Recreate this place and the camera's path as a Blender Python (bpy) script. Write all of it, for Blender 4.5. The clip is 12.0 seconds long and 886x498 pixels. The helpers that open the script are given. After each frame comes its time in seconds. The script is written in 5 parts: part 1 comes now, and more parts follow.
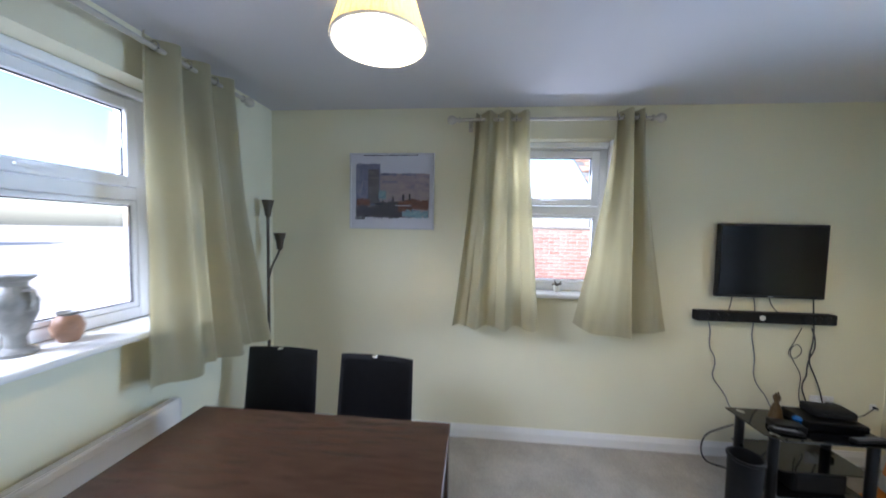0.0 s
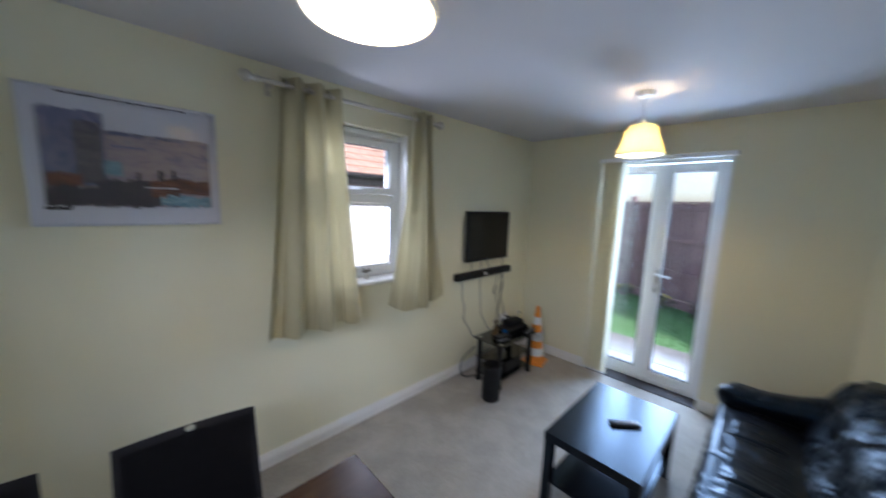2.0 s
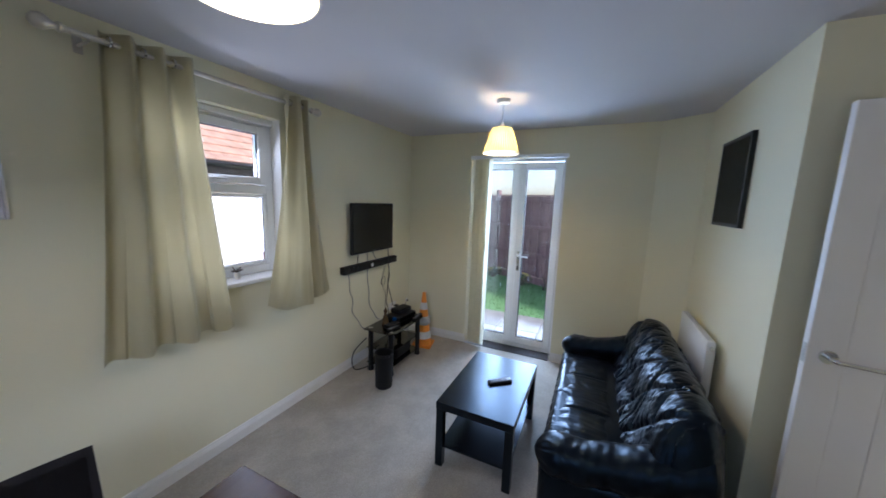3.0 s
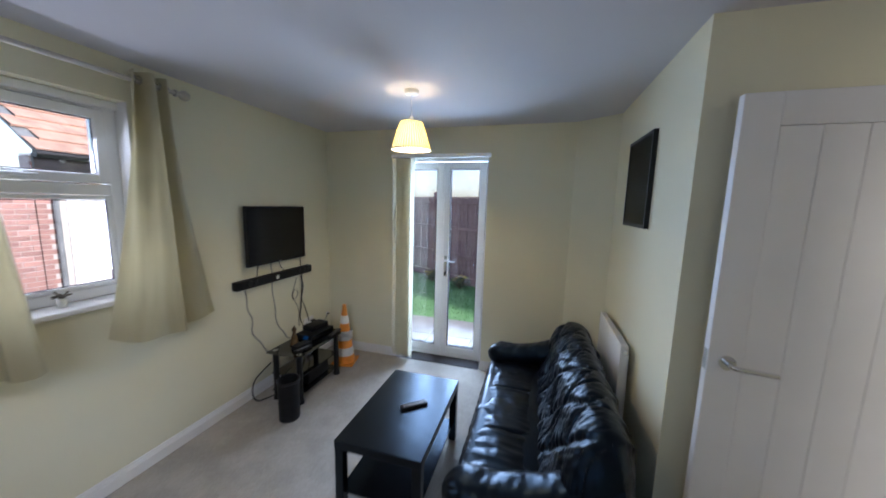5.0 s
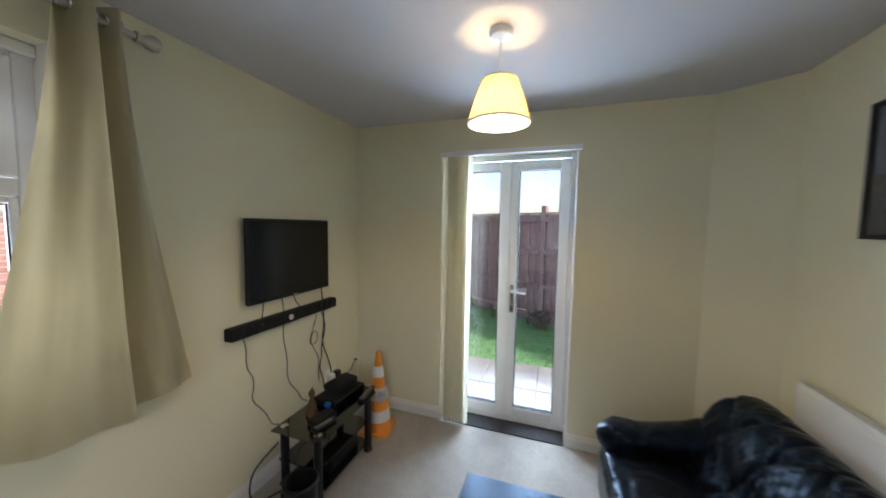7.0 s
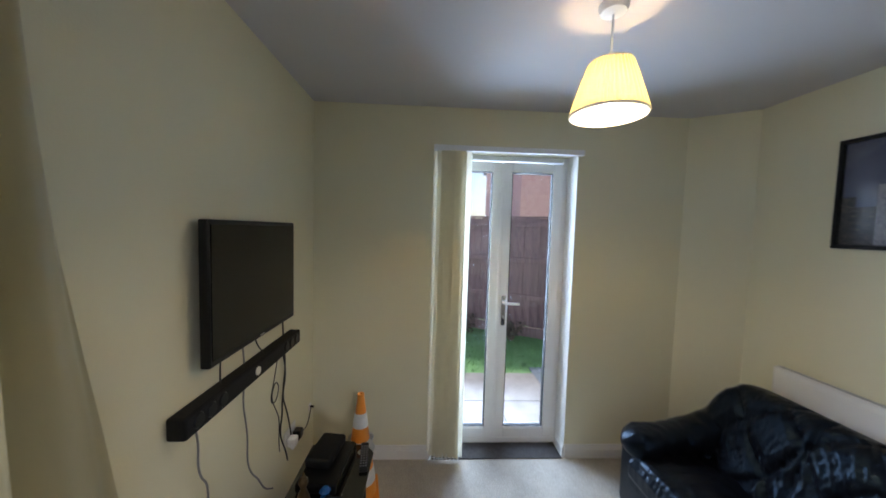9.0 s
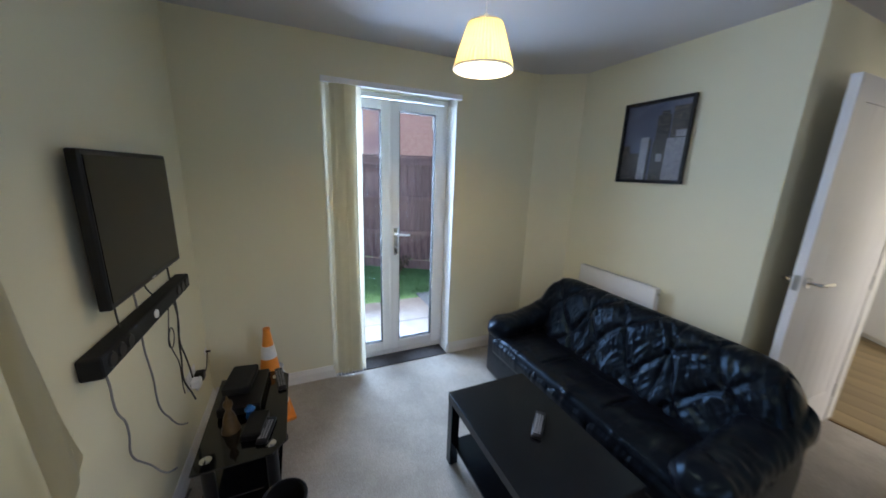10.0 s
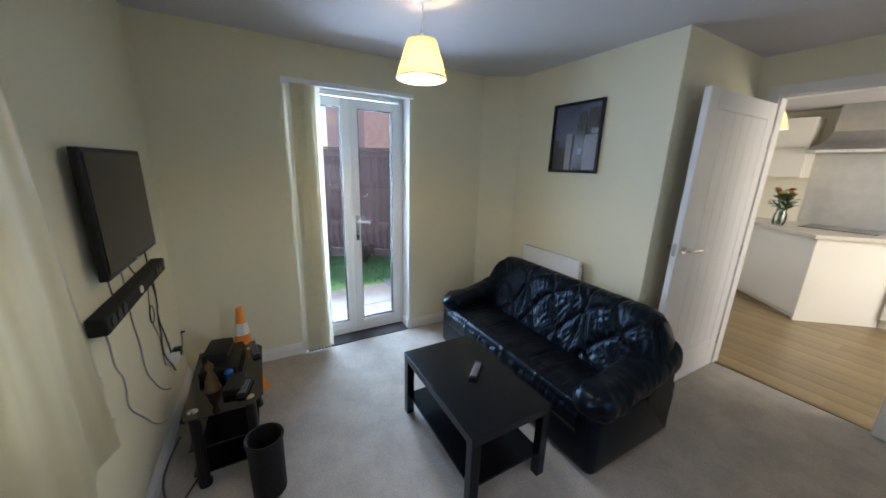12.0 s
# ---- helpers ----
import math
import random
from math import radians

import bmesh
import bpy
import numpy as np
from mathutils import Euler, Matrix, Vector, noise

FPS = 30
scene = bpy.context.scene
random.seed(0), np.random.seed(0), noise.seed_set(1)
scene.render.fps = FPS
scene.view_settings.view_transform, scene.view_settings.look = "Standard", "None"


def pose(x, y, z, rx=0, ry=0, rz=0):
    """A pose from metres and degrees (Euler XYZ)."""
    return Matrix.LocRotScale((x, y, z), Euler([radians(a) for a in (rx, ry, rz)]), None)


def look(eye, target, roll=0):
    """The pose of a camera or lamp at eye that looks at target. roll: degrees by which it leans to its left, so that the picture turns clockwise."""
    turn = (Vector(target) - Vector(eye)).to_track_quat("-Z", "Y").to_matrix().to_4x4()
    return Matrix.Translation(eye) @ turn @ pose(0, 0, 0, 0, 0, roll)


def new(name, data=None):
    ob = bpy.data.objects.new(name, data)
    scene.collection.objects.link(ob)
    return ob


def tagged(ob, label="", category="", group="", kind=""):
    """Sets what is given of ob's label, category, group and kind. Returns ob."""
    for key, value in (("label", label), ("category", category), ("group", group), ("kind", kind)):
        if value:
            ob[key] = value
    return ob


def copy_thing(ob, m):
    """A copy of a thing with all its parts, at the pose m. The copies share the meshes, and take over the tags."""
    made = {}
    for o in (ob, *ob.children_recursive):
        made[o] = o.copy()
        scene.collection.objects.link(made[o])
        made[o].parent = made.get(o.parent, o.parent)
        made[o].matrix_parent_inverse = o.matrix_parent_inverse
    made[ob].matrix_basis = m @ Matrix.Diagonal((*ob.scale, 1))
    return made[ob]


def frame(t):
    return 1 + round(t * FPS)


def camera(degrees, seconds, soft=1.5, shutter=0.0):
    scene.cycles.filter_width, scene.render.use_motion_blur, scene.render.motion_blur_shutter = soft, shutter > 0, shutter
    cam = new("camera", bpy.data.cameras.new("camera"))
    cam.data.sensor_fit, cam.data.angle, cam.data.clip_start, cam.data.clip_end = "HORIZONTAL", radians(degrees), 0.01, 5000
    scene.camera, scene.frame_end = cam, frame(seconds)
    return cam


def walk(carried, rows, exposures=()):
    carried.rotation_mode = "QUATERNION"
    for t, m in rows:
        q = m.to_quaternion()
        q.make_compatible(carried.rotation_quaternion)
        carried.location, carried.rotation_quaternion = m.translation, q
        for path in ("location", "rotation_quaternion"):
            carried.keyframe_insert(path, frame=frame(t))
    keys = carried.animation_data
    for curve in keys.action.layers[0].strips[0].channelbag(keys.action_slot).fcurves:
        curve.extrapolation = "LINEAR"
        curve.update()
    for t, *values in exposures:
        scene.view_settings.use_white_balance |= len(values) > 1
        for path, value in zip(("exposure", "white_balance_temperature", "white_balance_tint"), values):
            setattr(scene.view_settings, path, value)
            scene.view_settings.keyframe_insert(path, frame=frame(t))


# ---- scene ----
cam = camera(107.6, 12.0, soft=1.6, shutter=0.6)
PATH = [
    (0, (1.085, 0.463, 1.512), (0.909, 2.453, 1.404), 1.1),
    (0.5, (0.914, 0.658, 1.444), (0.949, 2.656, 1.508), 1.5),
    (1, (0.758, 0.789, 1.507), (1.151, 2.750, 1.535), 0.9),
    (1.5, (0.552, 0.841, 1.522), (1.365, 2.668, 1.488), 0.5),
    (2, (0.456, 0.766, 1.667), (1.842, 2.181, 1.387), 1.9),
    (2.5, (0.403, 0.755, 1.667), (2.053, 1.841, 1.356), 1.9),
    (3, (0.387, 0.743, 1.648), (2.180, 1.579, 1.353), 1.9),
    (3.2, (0.401, 0.722, 1.639), (2.205, 1.536, 1.354), 2.0),
    (4.8, (0.615, 0.596, 1.669), (2.511, 1.146, 1.352), 1.2),
    (5, (0.719, 0.588, 1.650), (2.624, 1.133, 1.380), 1.5),
    (5.5, (0.911, 0.633, 1.642), (2.826, 1.164, 1.421), 1.8),
    (6, (1.080, 0.816, 1.634), (2.993, 1.364, 1.435), 2.0),
    (6.5, (1.246, 0.972, 1.655), (3.145, 1.563, 1.447), 1.8),
    (7, (1.403, 1.179, 1.575), (3.288, 1.832, 1.432), 0.9),
    (7.2, (1.475, 1.297, 1.604), (3.360, 1.953, 1.476), 0.6),
    (8.8, (1.645, 1.960, 1.583), (3.639, 2.018, 1.451), 1.7),
    (9, (1.655, 2.055, 1.588), (3.645, 1.956, 1.468), 1.6),
    (9.5, (1.557, 2.133, 1.562), (3.506, 1.806, 1.255), 2.0),
    (10, (1.450, 2.195, 1.567), (3.226, 1.396, 1.111), 2.0),
    (10.5, (1.344, 2.224, 1.568), (3.091, 1.386, 1.073), 1.7),
    (11, (1.214, 2.215, 1.563), (2.959, 1.371, 1.070), 1.6),
    (11.5, (1.154, 2.228, 1.572), (2.885, 1.356, 1.080), 1.7),
    (12, (1.114, 2.223, 1.572), (2.800, 1.268, 1.075), 1.7),
]
walk(cam, [(t, look(eye, target, roll)) for t, eye, target, roll in PATH],
     [(0.0, 1.62, 5650, 18), (0.5, 1.52, 5750, 19), (1.0, 1.25, 6100, 20), (1.5, 1.22, 5700, 18), (3.0, 1.07, 5700, 20), (5.5, 1.07, 5850, 19), (7.0, 1.16, 6450, 18), (9.2, 0.97, 6250, 19), (10.5, 1.1, 5780, 18), (12.0, 1.12, 6000, 18)])

# ---- world, sun, lights ----
world = bpy.data.worlds.new("sky")
scene.world = world
world.use_nodes = True
wn = world.node_tree
sky = wn.nodes.new("ShaderNodeTexSky")
sky.sky_type, sky.sun_disc = "NISHITA", False
sky.sun_elevation, sky.sun_rotation = radians(34), radians(180)
sky.air_density, sky.dust_density, sky.ozone_density = 1.0, 2.0, 1.0
wn.links.new(sky.outputs[0], wn.nodes["Background"].inputs[0])
wn.nodes["Background"].inputs[1].default_value = 0.15


def lamp(name, kind, energy, colour, m, **settings):
    data = bpy.data.lights.new(name, kind)
    data.energy, data.color = energy, colour
    if kind == "AREA":
        data.shape, data.size, data.size_y = "RECTANGLE", settings["size"], settings["size_y"]
    elif kind == "SUN":
        data.angle = radians(settings["angle"])
    else:
        data.shadow_soft_size = settings["radius"]
    ob = new(name, data)
    ob.matrix_world = m
    return ob


SKYLIGHT = (0.80, 0.88, 1.0)
lamp("sun", "SUN", 4.0, (1.0, 0.96, 0.90), look((0, 0, 0), (0.02, 0.80, -0.54)), angle=4)
# fill lamps outside the two windows and the garden door stand in for skylight
lamp("daylight_fill", "AREA", 150, SKYLIGHT, look((-1.75, -0.25, 2.95), (0.55, 2.2, 0.45)), size=2.2, size_y=1.5)
lamp("daylight_fill", "AREA", 7.0, SKYLIGHT, look((1.62, 3.06, 1.6), (1.62, 1.2, 0.7)), size=0.65, size_y=0.95)
lamp("daylight_fill", "AREA", 58, (0.57, 0.78, 1.0), look((4.62, 1.54, 1.2), (2.6, 1.54, 0.26)), size=0.84, size_y=1.9)
WARM = (1.0, 0.73, 0.33)

# ---- materials ----


def mat(name, colour, rough=0.6, metal=0.0, vary=0.12, scale=6.0, bump=0.0, bump_scale=60.0, second=None, emit=0.0, spec=0.5, coat=0.0):
    m = bpy.data.materials.new(name)
    m.use_nodes = True
    t = m.node_tree
    p = t.nodes["Principled BSDF"]
    co = t.nodes.new("ShaderNodeTexCoord")
    n = t.nodes.new("ShaderNodeTexNoise")
    n.inputs["Scale"].default_value, n.inputs["Detail"].default_value = scale, 6
    t.links.new(co.outputs["Object"], n.inputs["Vector"])
    mix = t.nodes.new("ShaderNodeMix")
    mix.data_type = "RGBA"
    a = colour
    b = second or tuple(min(1, c * (1 - 2 * vary)) for c in colour)
    mix.inputs[6].default_value, mix.inputs[7].default_value = (*a, 1), (*b, 1)
    ramp = t.nodes.new("ShaderNodeMapRange")
    ramp.inputs[1].default_value, ramp.inputs[2].default_value = 0.35, 0.7
    t.links.new(n.outputs[0], ramp.inputs[0])
    t.links.new(ramp.outputs[0], mix.inputs[0])
    t.links.new(mix.outputs[2], p.inputs["Base Color"])
    p.inputs["Roughness"].default_value, p.inputs["Metallic"].default_value = rough, metal
    p.inputs["Specular IOR Level"].default_value = spec
    p.inputs["Coat Weight"].default_value = coat
    if bump:
        n2 = t.nodes.new("ShaderNodeTexNoise")
        n2.inputs["Scale"].default_value, n2.inputs["Detail"].default_value = bump_scale, 4
        t.links.new(co.outputs["Object"], n2.inputs["Vector"])
        bp = t.nodes.new("ShaderNodeBump")
        bp.inputs["Strength"].default_value, bp.inputs["Distance"].default_value = bump, 0.01
        t.links.new(n2.outputs[0], bp.inputs["Height"])
        t.links.new(bp.outputs[0], p.inputs["Normal"])
    if emit:
        p.inputs["Emission Color"].default_value = (*colour, 1)
        p.inputs["Emission Strength"].default_value = emit
    return m


def mottle(m, scale, low):
    """Broad uneven wear over a material's colour."""
    t = m.node_tree
    p = t.nodes["Principled BSDF"]
    n, r, x = t.nodes.new("ShaderNodeTexNoise"), t.nodes.new("ShaderNodeMapRange"), t.nodes.new("ShaderNodeMix")
    n.inputs["Scale"].default_value, n.inputs["Detail"].default_value = scale, 5
    r.inputs[1].default_value, r.inputs[2].default_value, r.inputs[3].default_value = 0.4, 0.62, low
    x.data_type, x.blend_type = "RGBA", "MULTIPLY"
    x.inputs[0].default_value = 1
    src = p.inputs["Base Color"].links[0].from_socket
    t.links.new(t.nodes["Texture Coordinate"].outputs["Object"], n.inputs["Vector"])
    t.links.new(n.outputs[0], r.inputs[0])
    t.links.new(src, x.inputs[6])
    t.links.new(r.outputs[0], x.inputs[7])
    t.links.new(x.outputs[2], p.inputs["Base Color"])


def wood(name, dark, light, rough, stretch, scale=3.0, coat=0.0, spec=0.5):
    m = mat(name, light, rough, scale=scale, second=dark, bump=0.05, bump_scale=90, coat=coat, spec=spec)
    t = m.node_tree
    mp = t.nodes.new("ShaderNodeMapping")
    mp.inputs["Scale"].default_value = stretch
    co = [n for n in t.nodes if n.type == "TEX_COORD"][0]
    t.links.new(co.outputs["Object"], mp.inputs["Vector"])
    for n in t.nodes:
        if n.type == "TEX_NOISE":
            t.links.new(mp.outputs[0], n.inputs["Vector"])
    info = t.nodes.new("ShaderNodeObjectInfo")
    hsv = t.nodes.new("ShaderNodeHueSaturation")
    rng = t.nodes.new("ShaderNodeMapRange")
    rng.inputs[3].default_value, rng.inputs[4].default_value = 0.82, 1.14
    p = t.nodes["Principled BSDF"]
    src = p.inputs["Base Color"].links[0].from_socket
    t.links.new(info.outputs["Random"], rng.inputs[0])
    t.links.new(rng.outputs[0], hsv.inputs["Value"])
    t.links.new(src, hsv.inputs["Color"])
    t.links.new(hsv.outputs[0], p.inputs["Base Color"])
    return m


def glass(name, tint=(1, 1, 1), rough=0.0, ior=1.45):
    m = bpy.data.materials.new(name)
    m.use_nodes = True
    t = m.node_tree
    out = t.nodes["Material Output"]
    tr, gl, mx, fr = (t.nodes.new("ShaderNode" + k) for k in ("BsdfTransparent", "BsdfGlossy", "MixShader", "Fresnel"))
    tr.inputs[0].default_value = (*tint, 1)
    gl.inputs["Roughness"].default_value = rough
    fr.inputs[0].default_value = ior
    t.links.new(fr.outputs[0], mx.inputs[0])
    t.links.new(tr.outputs[0], mx.inputs[1])
    t.links.new(gl.outputs[0], mx.inputs[2])
    t.links.new(mx.outputs[0], out.inputs[0])
    return m


WALL = mat("cream_wall_paint", (0.78, 0.745, 0.555), 0.75, vary=0.02, scale=1.5, bump=0.06, bump_scale=120, spec=0.25)
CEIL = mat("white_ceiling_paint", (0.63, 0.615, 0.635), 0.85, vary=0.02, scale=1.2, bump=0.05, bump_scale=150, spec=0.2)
TRIM = mat("white_gloss_trim", (0.80, 0.79, 0.76), 0.35, vary=0.02, scale=8)
UPVC = mat("white_upvc", (0.87, 0.88, 0.89), 0.45, vary=0.015, scale=6)
CARPET = mat("beige_carpet", (0.52, 0.48, 0.42), 0.95, vary=0.11, scale=120, bump=0.5, bump_scale=400, spec=0.05)
mottle(CARPET, 5.0, 0.86)
mottle(CARPET, 34.0, 0.94)
GLASS = glass("window_glass")
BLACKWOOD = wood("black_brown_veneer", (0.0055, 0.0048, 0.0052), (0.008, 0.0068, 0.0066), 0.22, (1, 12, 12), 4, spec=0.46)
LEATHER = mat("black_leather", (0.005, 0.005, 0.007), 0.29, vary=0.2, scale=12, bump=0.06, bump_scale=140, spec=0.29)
BLACK = mat("black_plastic", (0.007, 0.007, 0.008), 0.35, vary=0.1, scale=20, spec=0.3)
MATTBLACK = mat("matt_black_plastic", (0.010, 0.010, 0.011), 0.6, spec=0.25, vary=0.15, scale=30, bump=0.1, bump_scale=200)
CHROME = mat("chrome", (0.75, 0.75, 0.76), 0.14, 1.0, vary=0.02)
STEEL = mat("brushed_steel", (0.55, 0.55, 0.55), 0.3, 1.0, vary=0.06, scale=14)
DARKTABLE = wood("dark_walnut_veneer", (0.048, 0.023, 0.014), (0.072, 0.036, 0.022), 0.23, (2, 14, 14), 3)

# blue put into the highlights, imitating skylight reflected from the garden door
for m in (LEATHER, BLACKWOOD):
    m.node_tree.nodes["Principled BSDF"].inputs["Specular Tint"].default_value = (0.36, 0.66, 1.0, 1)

# ---- mesh helpers ----


def box(x0, x1, y0, y1, z0, z1, bevel=0.0, seg=2, bm=None):
    own = bmesh.new()
    bmesh.ops.create_cube(own, size=1)
    for v in own.verts:
        v.co = Vector((x0 + (v.co.x + 0.5) * (x1 - x0), y0 + (v.co.y + 0.5) * (y1 - y0), z0 + (v.co.z + 0.5) * (z1 - z0)))
    if bevel:
        bmesh.ops.bevel(own, geom=own.edges[:], offset=bevel, segments=seg, affect="EDGES", profile=0.5)
    if bm is None:
        return own
    me = bpy.data.meshes.new("tmp")
    own.to_mesh(me)
    own.free()
    bm.from_mesh(me)
    bpy.data.meshes.remove(me)
    return bm


def turned(profile, n=32, centre=(0, 0), cap=True):
    """A body of revolution round a vertical axis from (radius, height) pairs."""
    bm = bmesh.new()
    rings = [[bm.verts.new((centre[0] + r * math.cos(2 * math.pi * i / n), centre[1] + r * math.sin(2 * math.pi * i / n), z)) for i in range(n)] for r, z in profile]
    for a, b in zip(rings, rings[1:]):
        for i in range(n):
            bm.faces.new((a[i], a[(i + 1) % n], b[(i + 1) % n], b[i]))
    if cap:
        bm.faces.new(list(reversed(rings[0])))
        bm.faces.new(rings[-1])
    return bm


def tube(points, radius, n=10, smooth_steps=0):
    """A round bar along points."""
    pts = [Vector(p) for p in points]
    for _ in range(smooth_steps):
        q = [pts[0]]
        for a, b in zip(pts, pts[1:]):
            q += [a.lerp(b, 0.25), a.lerp(b, 0.75)]
        pts = q + [pts[-1]]
    bm = bmesh.new()
    rings = []
    up = Vector((0.123, 0.456, 0.881)).normalized()
    for i, p in enumerate(pts):
        d = (pts[min(i + 1, len(pts) - 1)] - pts[max(i - 1, 0)]).normalized()
        s = d.cross(up).normalized()
        u = s.cross(d)
        rings.append([bm.verts.new(p + radius * (math.cos(2 * math.pi * k / n) * s + math.sin(2 * math.pi * k / n) * u)) for k in range(n)])
    for a, b in zip(rings, rings[1:]):
        for k in range(n):
            bm.faces.new((a[k], a[(k + 1) % n], b[(k + 1) % n], b[k]))
    bm.faces.new(list(reversed(rings[0])))
    bm.faces.new(rings[-1])
    return bm


def extrude_poly(pts, z0, z1):
    bm = bmesh.new()
    lo = [bm.verts.new((x, y, z0)) for x, y in pts]
    hi = [bm.verts.new((x, y, z1)) for x, y in pts]
    bm.faces.new(list(reversed(lo)))
    bm.faces.new(hi)
    for i in range(len(pts)):
        j = (i + 1) % len(pts)
        bm.faces.new((lo[i], lo[j], hi[j], hi[i]))
    return bm


def link(name, bm, material, smooth=False):
    bmesh.ops.recalc_face_normals(bm, faces=bm.faces[:])
    me = bpy.data.meshes.new(name)
    bm.to_mesh(me)
    bm.free()
    if smooth:
        me.shade_smooth()
        me.set_sharp_from_angle(angle=radians(40))
    me.materials.append(material)
    return new(name, me)


def part(name, bm, material, parent, label="", smooth=False):
    ob = link(name, bm, material, smooth)
    ob.parent = parent
    if label:
        ob["label"] = label
    return ob


def thing(name, label, category, group="", at=(0, 0, 0), rz=0):
    ob = new(name)
    ob.empty_display_size = 0.1
    ob.matrix_world = pose(*at, 0, 0, rz)
    return tagged(ob, label, category, group)


def solid(name, bm, material, label="", category="", kind="structure", smooth=False):
    return tagged(link(name, bm, material, smooth), label, category or name, kind=kind)


# ---- structure ----
XA, XF, YB, YC, YK, XJ, H = -0.42, 3.82, 2.80, 0.0, -1.02, 2.265, 2.385
T = 0.30
W2X0, W2X1, W2Z0, W2Z1 = 1.22, 2.035, 1.095, 2.165
WAY0, WAY1, WAZ0, WAZ1 = 0.30, 2.00, 1.05, 2.17
FY0, FY1, FZ1 = 1.05, 2.005, 2.125
DX0, DX1, DZ1 = 1.25, 2.122, 2.11

bm = box(W2X1, XF + T, YB, YB + T, 0, H)
box(XA - T, W2X0, YB, YB + T, 0, H, bm=bm)
box(W2X0, W2X1, YB, YB + T, 0, W2Z0 - 0.03, bm=bm)
box(W2X0, W2X1, YB, YB + T, W2Z1, H, bm=bm)
solid("wall_north", bm, WALL, "cream painted plaster wall with a deep window reveal", "wall")
bm = box(XA - T, XA, YK, WAY0, 0, H)
box(XA - T, XA, WAY1, YB, 0, H, bm=bm)
box(XA - T, XA, WAY0, WAY1, 0, WAZ0 - 0.03, bm=bm)
box(XA - T, XA, WAY0, WAY1, WAZ1, H, bm=bm)
solid("wall_west", bm, WALL, "cream painted plaster wall with a wide window", "wall")
bm = box(XF, XF + T, -0.1, FY0, 0, H)
box(XF, XF + T, FY1, YB, 0, H, bm=bm)
box(XF, XF + T, FY0, FY1, FZ1, H, bm=bm)
solid("wall_east", bm, WALL, "cream painted plaster wall around glazed garden doors", "wall")
bm = box(XJ, XF, -0.1, YC, 0, H)
box(XJ, XJ + 0.1, YK, -0.1, 0, H, bm=bm)
solid("wall_south", bm, WALL, "cream painted partition wall with an outer corner", "wall")
solid("wall_splay", extrude_poly([(XF, 0.30), (XF, 0.0), (3.61, 0.0)], 0, H), WALL, "cream painted splayed corner boxing", "wall")
bm = box(XA - T, DX0, YK - 0.1, YK, 0, H)
box(DX1, XJ + 0.1, YK - 0.1, YK, 0, H, bm=bm)
box(DX0, DX1, YK - 0.1, YK, DZ1, H, bm=bm)
solid("wall_kitchen", bm, WALL, "cream painted partition wall with a doorway", "wall")
solid("floor", box(XA - T, XF + T, YK - 0.05, YB + T, -0.12, 0), CARPET, "beige short-pile fitted carpet, slightly flecked", "floor")
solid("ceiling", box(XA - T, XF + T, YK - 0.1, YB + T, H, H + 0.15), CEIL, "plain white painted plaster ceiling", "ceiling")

# ---- skirting, sills ----
SKIRT = [(0, 0), (0.016, 0), (0.016, 0.062), (0.012, 0.068), (0.012, 0.074), (0.008, 0.080), (0.005, 0.092), (0, 0.095)]


def skirting(a, b, normal):
    """A moulded board along the floor from a to b, standing out from the wall along normal."""
    bm = bmesh.new()
    ends = [[bm.verts.new((p[0] + d * normal[0], p[1] + d * normal[1], z)) for d, z in SKIRT] for p in (a, b)]
    n = len(SKIRT)
    for i in range(n):
        bm.faces.new((ends[0][i], ends[0][(i + 1) % n], ends[1][(i + 1) % n], ends[1][i]))
    bm.faces.new(ends[0])
    bm.faces.new(list(reversed(ends[1])))
    return solid("baseboard", bm, TRIM, "white gloss moulded skirting board along the wall", "skirting board")


skirting((XA, YB), (XF, YB), (0, -1))
skirting((XA, YK), (XA, YB - 0.017), (1, 0))
skirting((XF, FY1), (XF, YB - 0.017), (-1, 0))
skirting((XF, 0.32), (XF, FY0), (-1, 0))
skirting((XF, FY0), (XF + 0.14, FY0), (0, 1))
skirting((XJ, YC), (3.61, YC), (0, 1))
skirting((XJ, YK), (XJ, YC), (-1, 0))
skirting((XA + 0.017, YK), (DX0 - 0.07, YK), (0, 1))

# ---- windows ----


def ring(x0, x1, z0, z1, w, y0, y1, bevel=0.006):
    """A rectangular frame in the xz plane, w wide, between y0 and y1."""
    bm = box(x0, x0 + w, y0, y1, z0, z1, bevel)
    box(x1 - w, x1, y0, y1, z0, z1, bevel, bm=bm)
    box(x0 + w, x1 - w, y0, y1, z0, z0 + w, bevel, bm=bm)
    box(x0 + w, x1 - w, y0, y1, z1 - w, z1, bevel, bm=bm)
    return bm


SEAL = mat("black_rubber_seal", (0.02, 0.02, 0.022), 0.7)


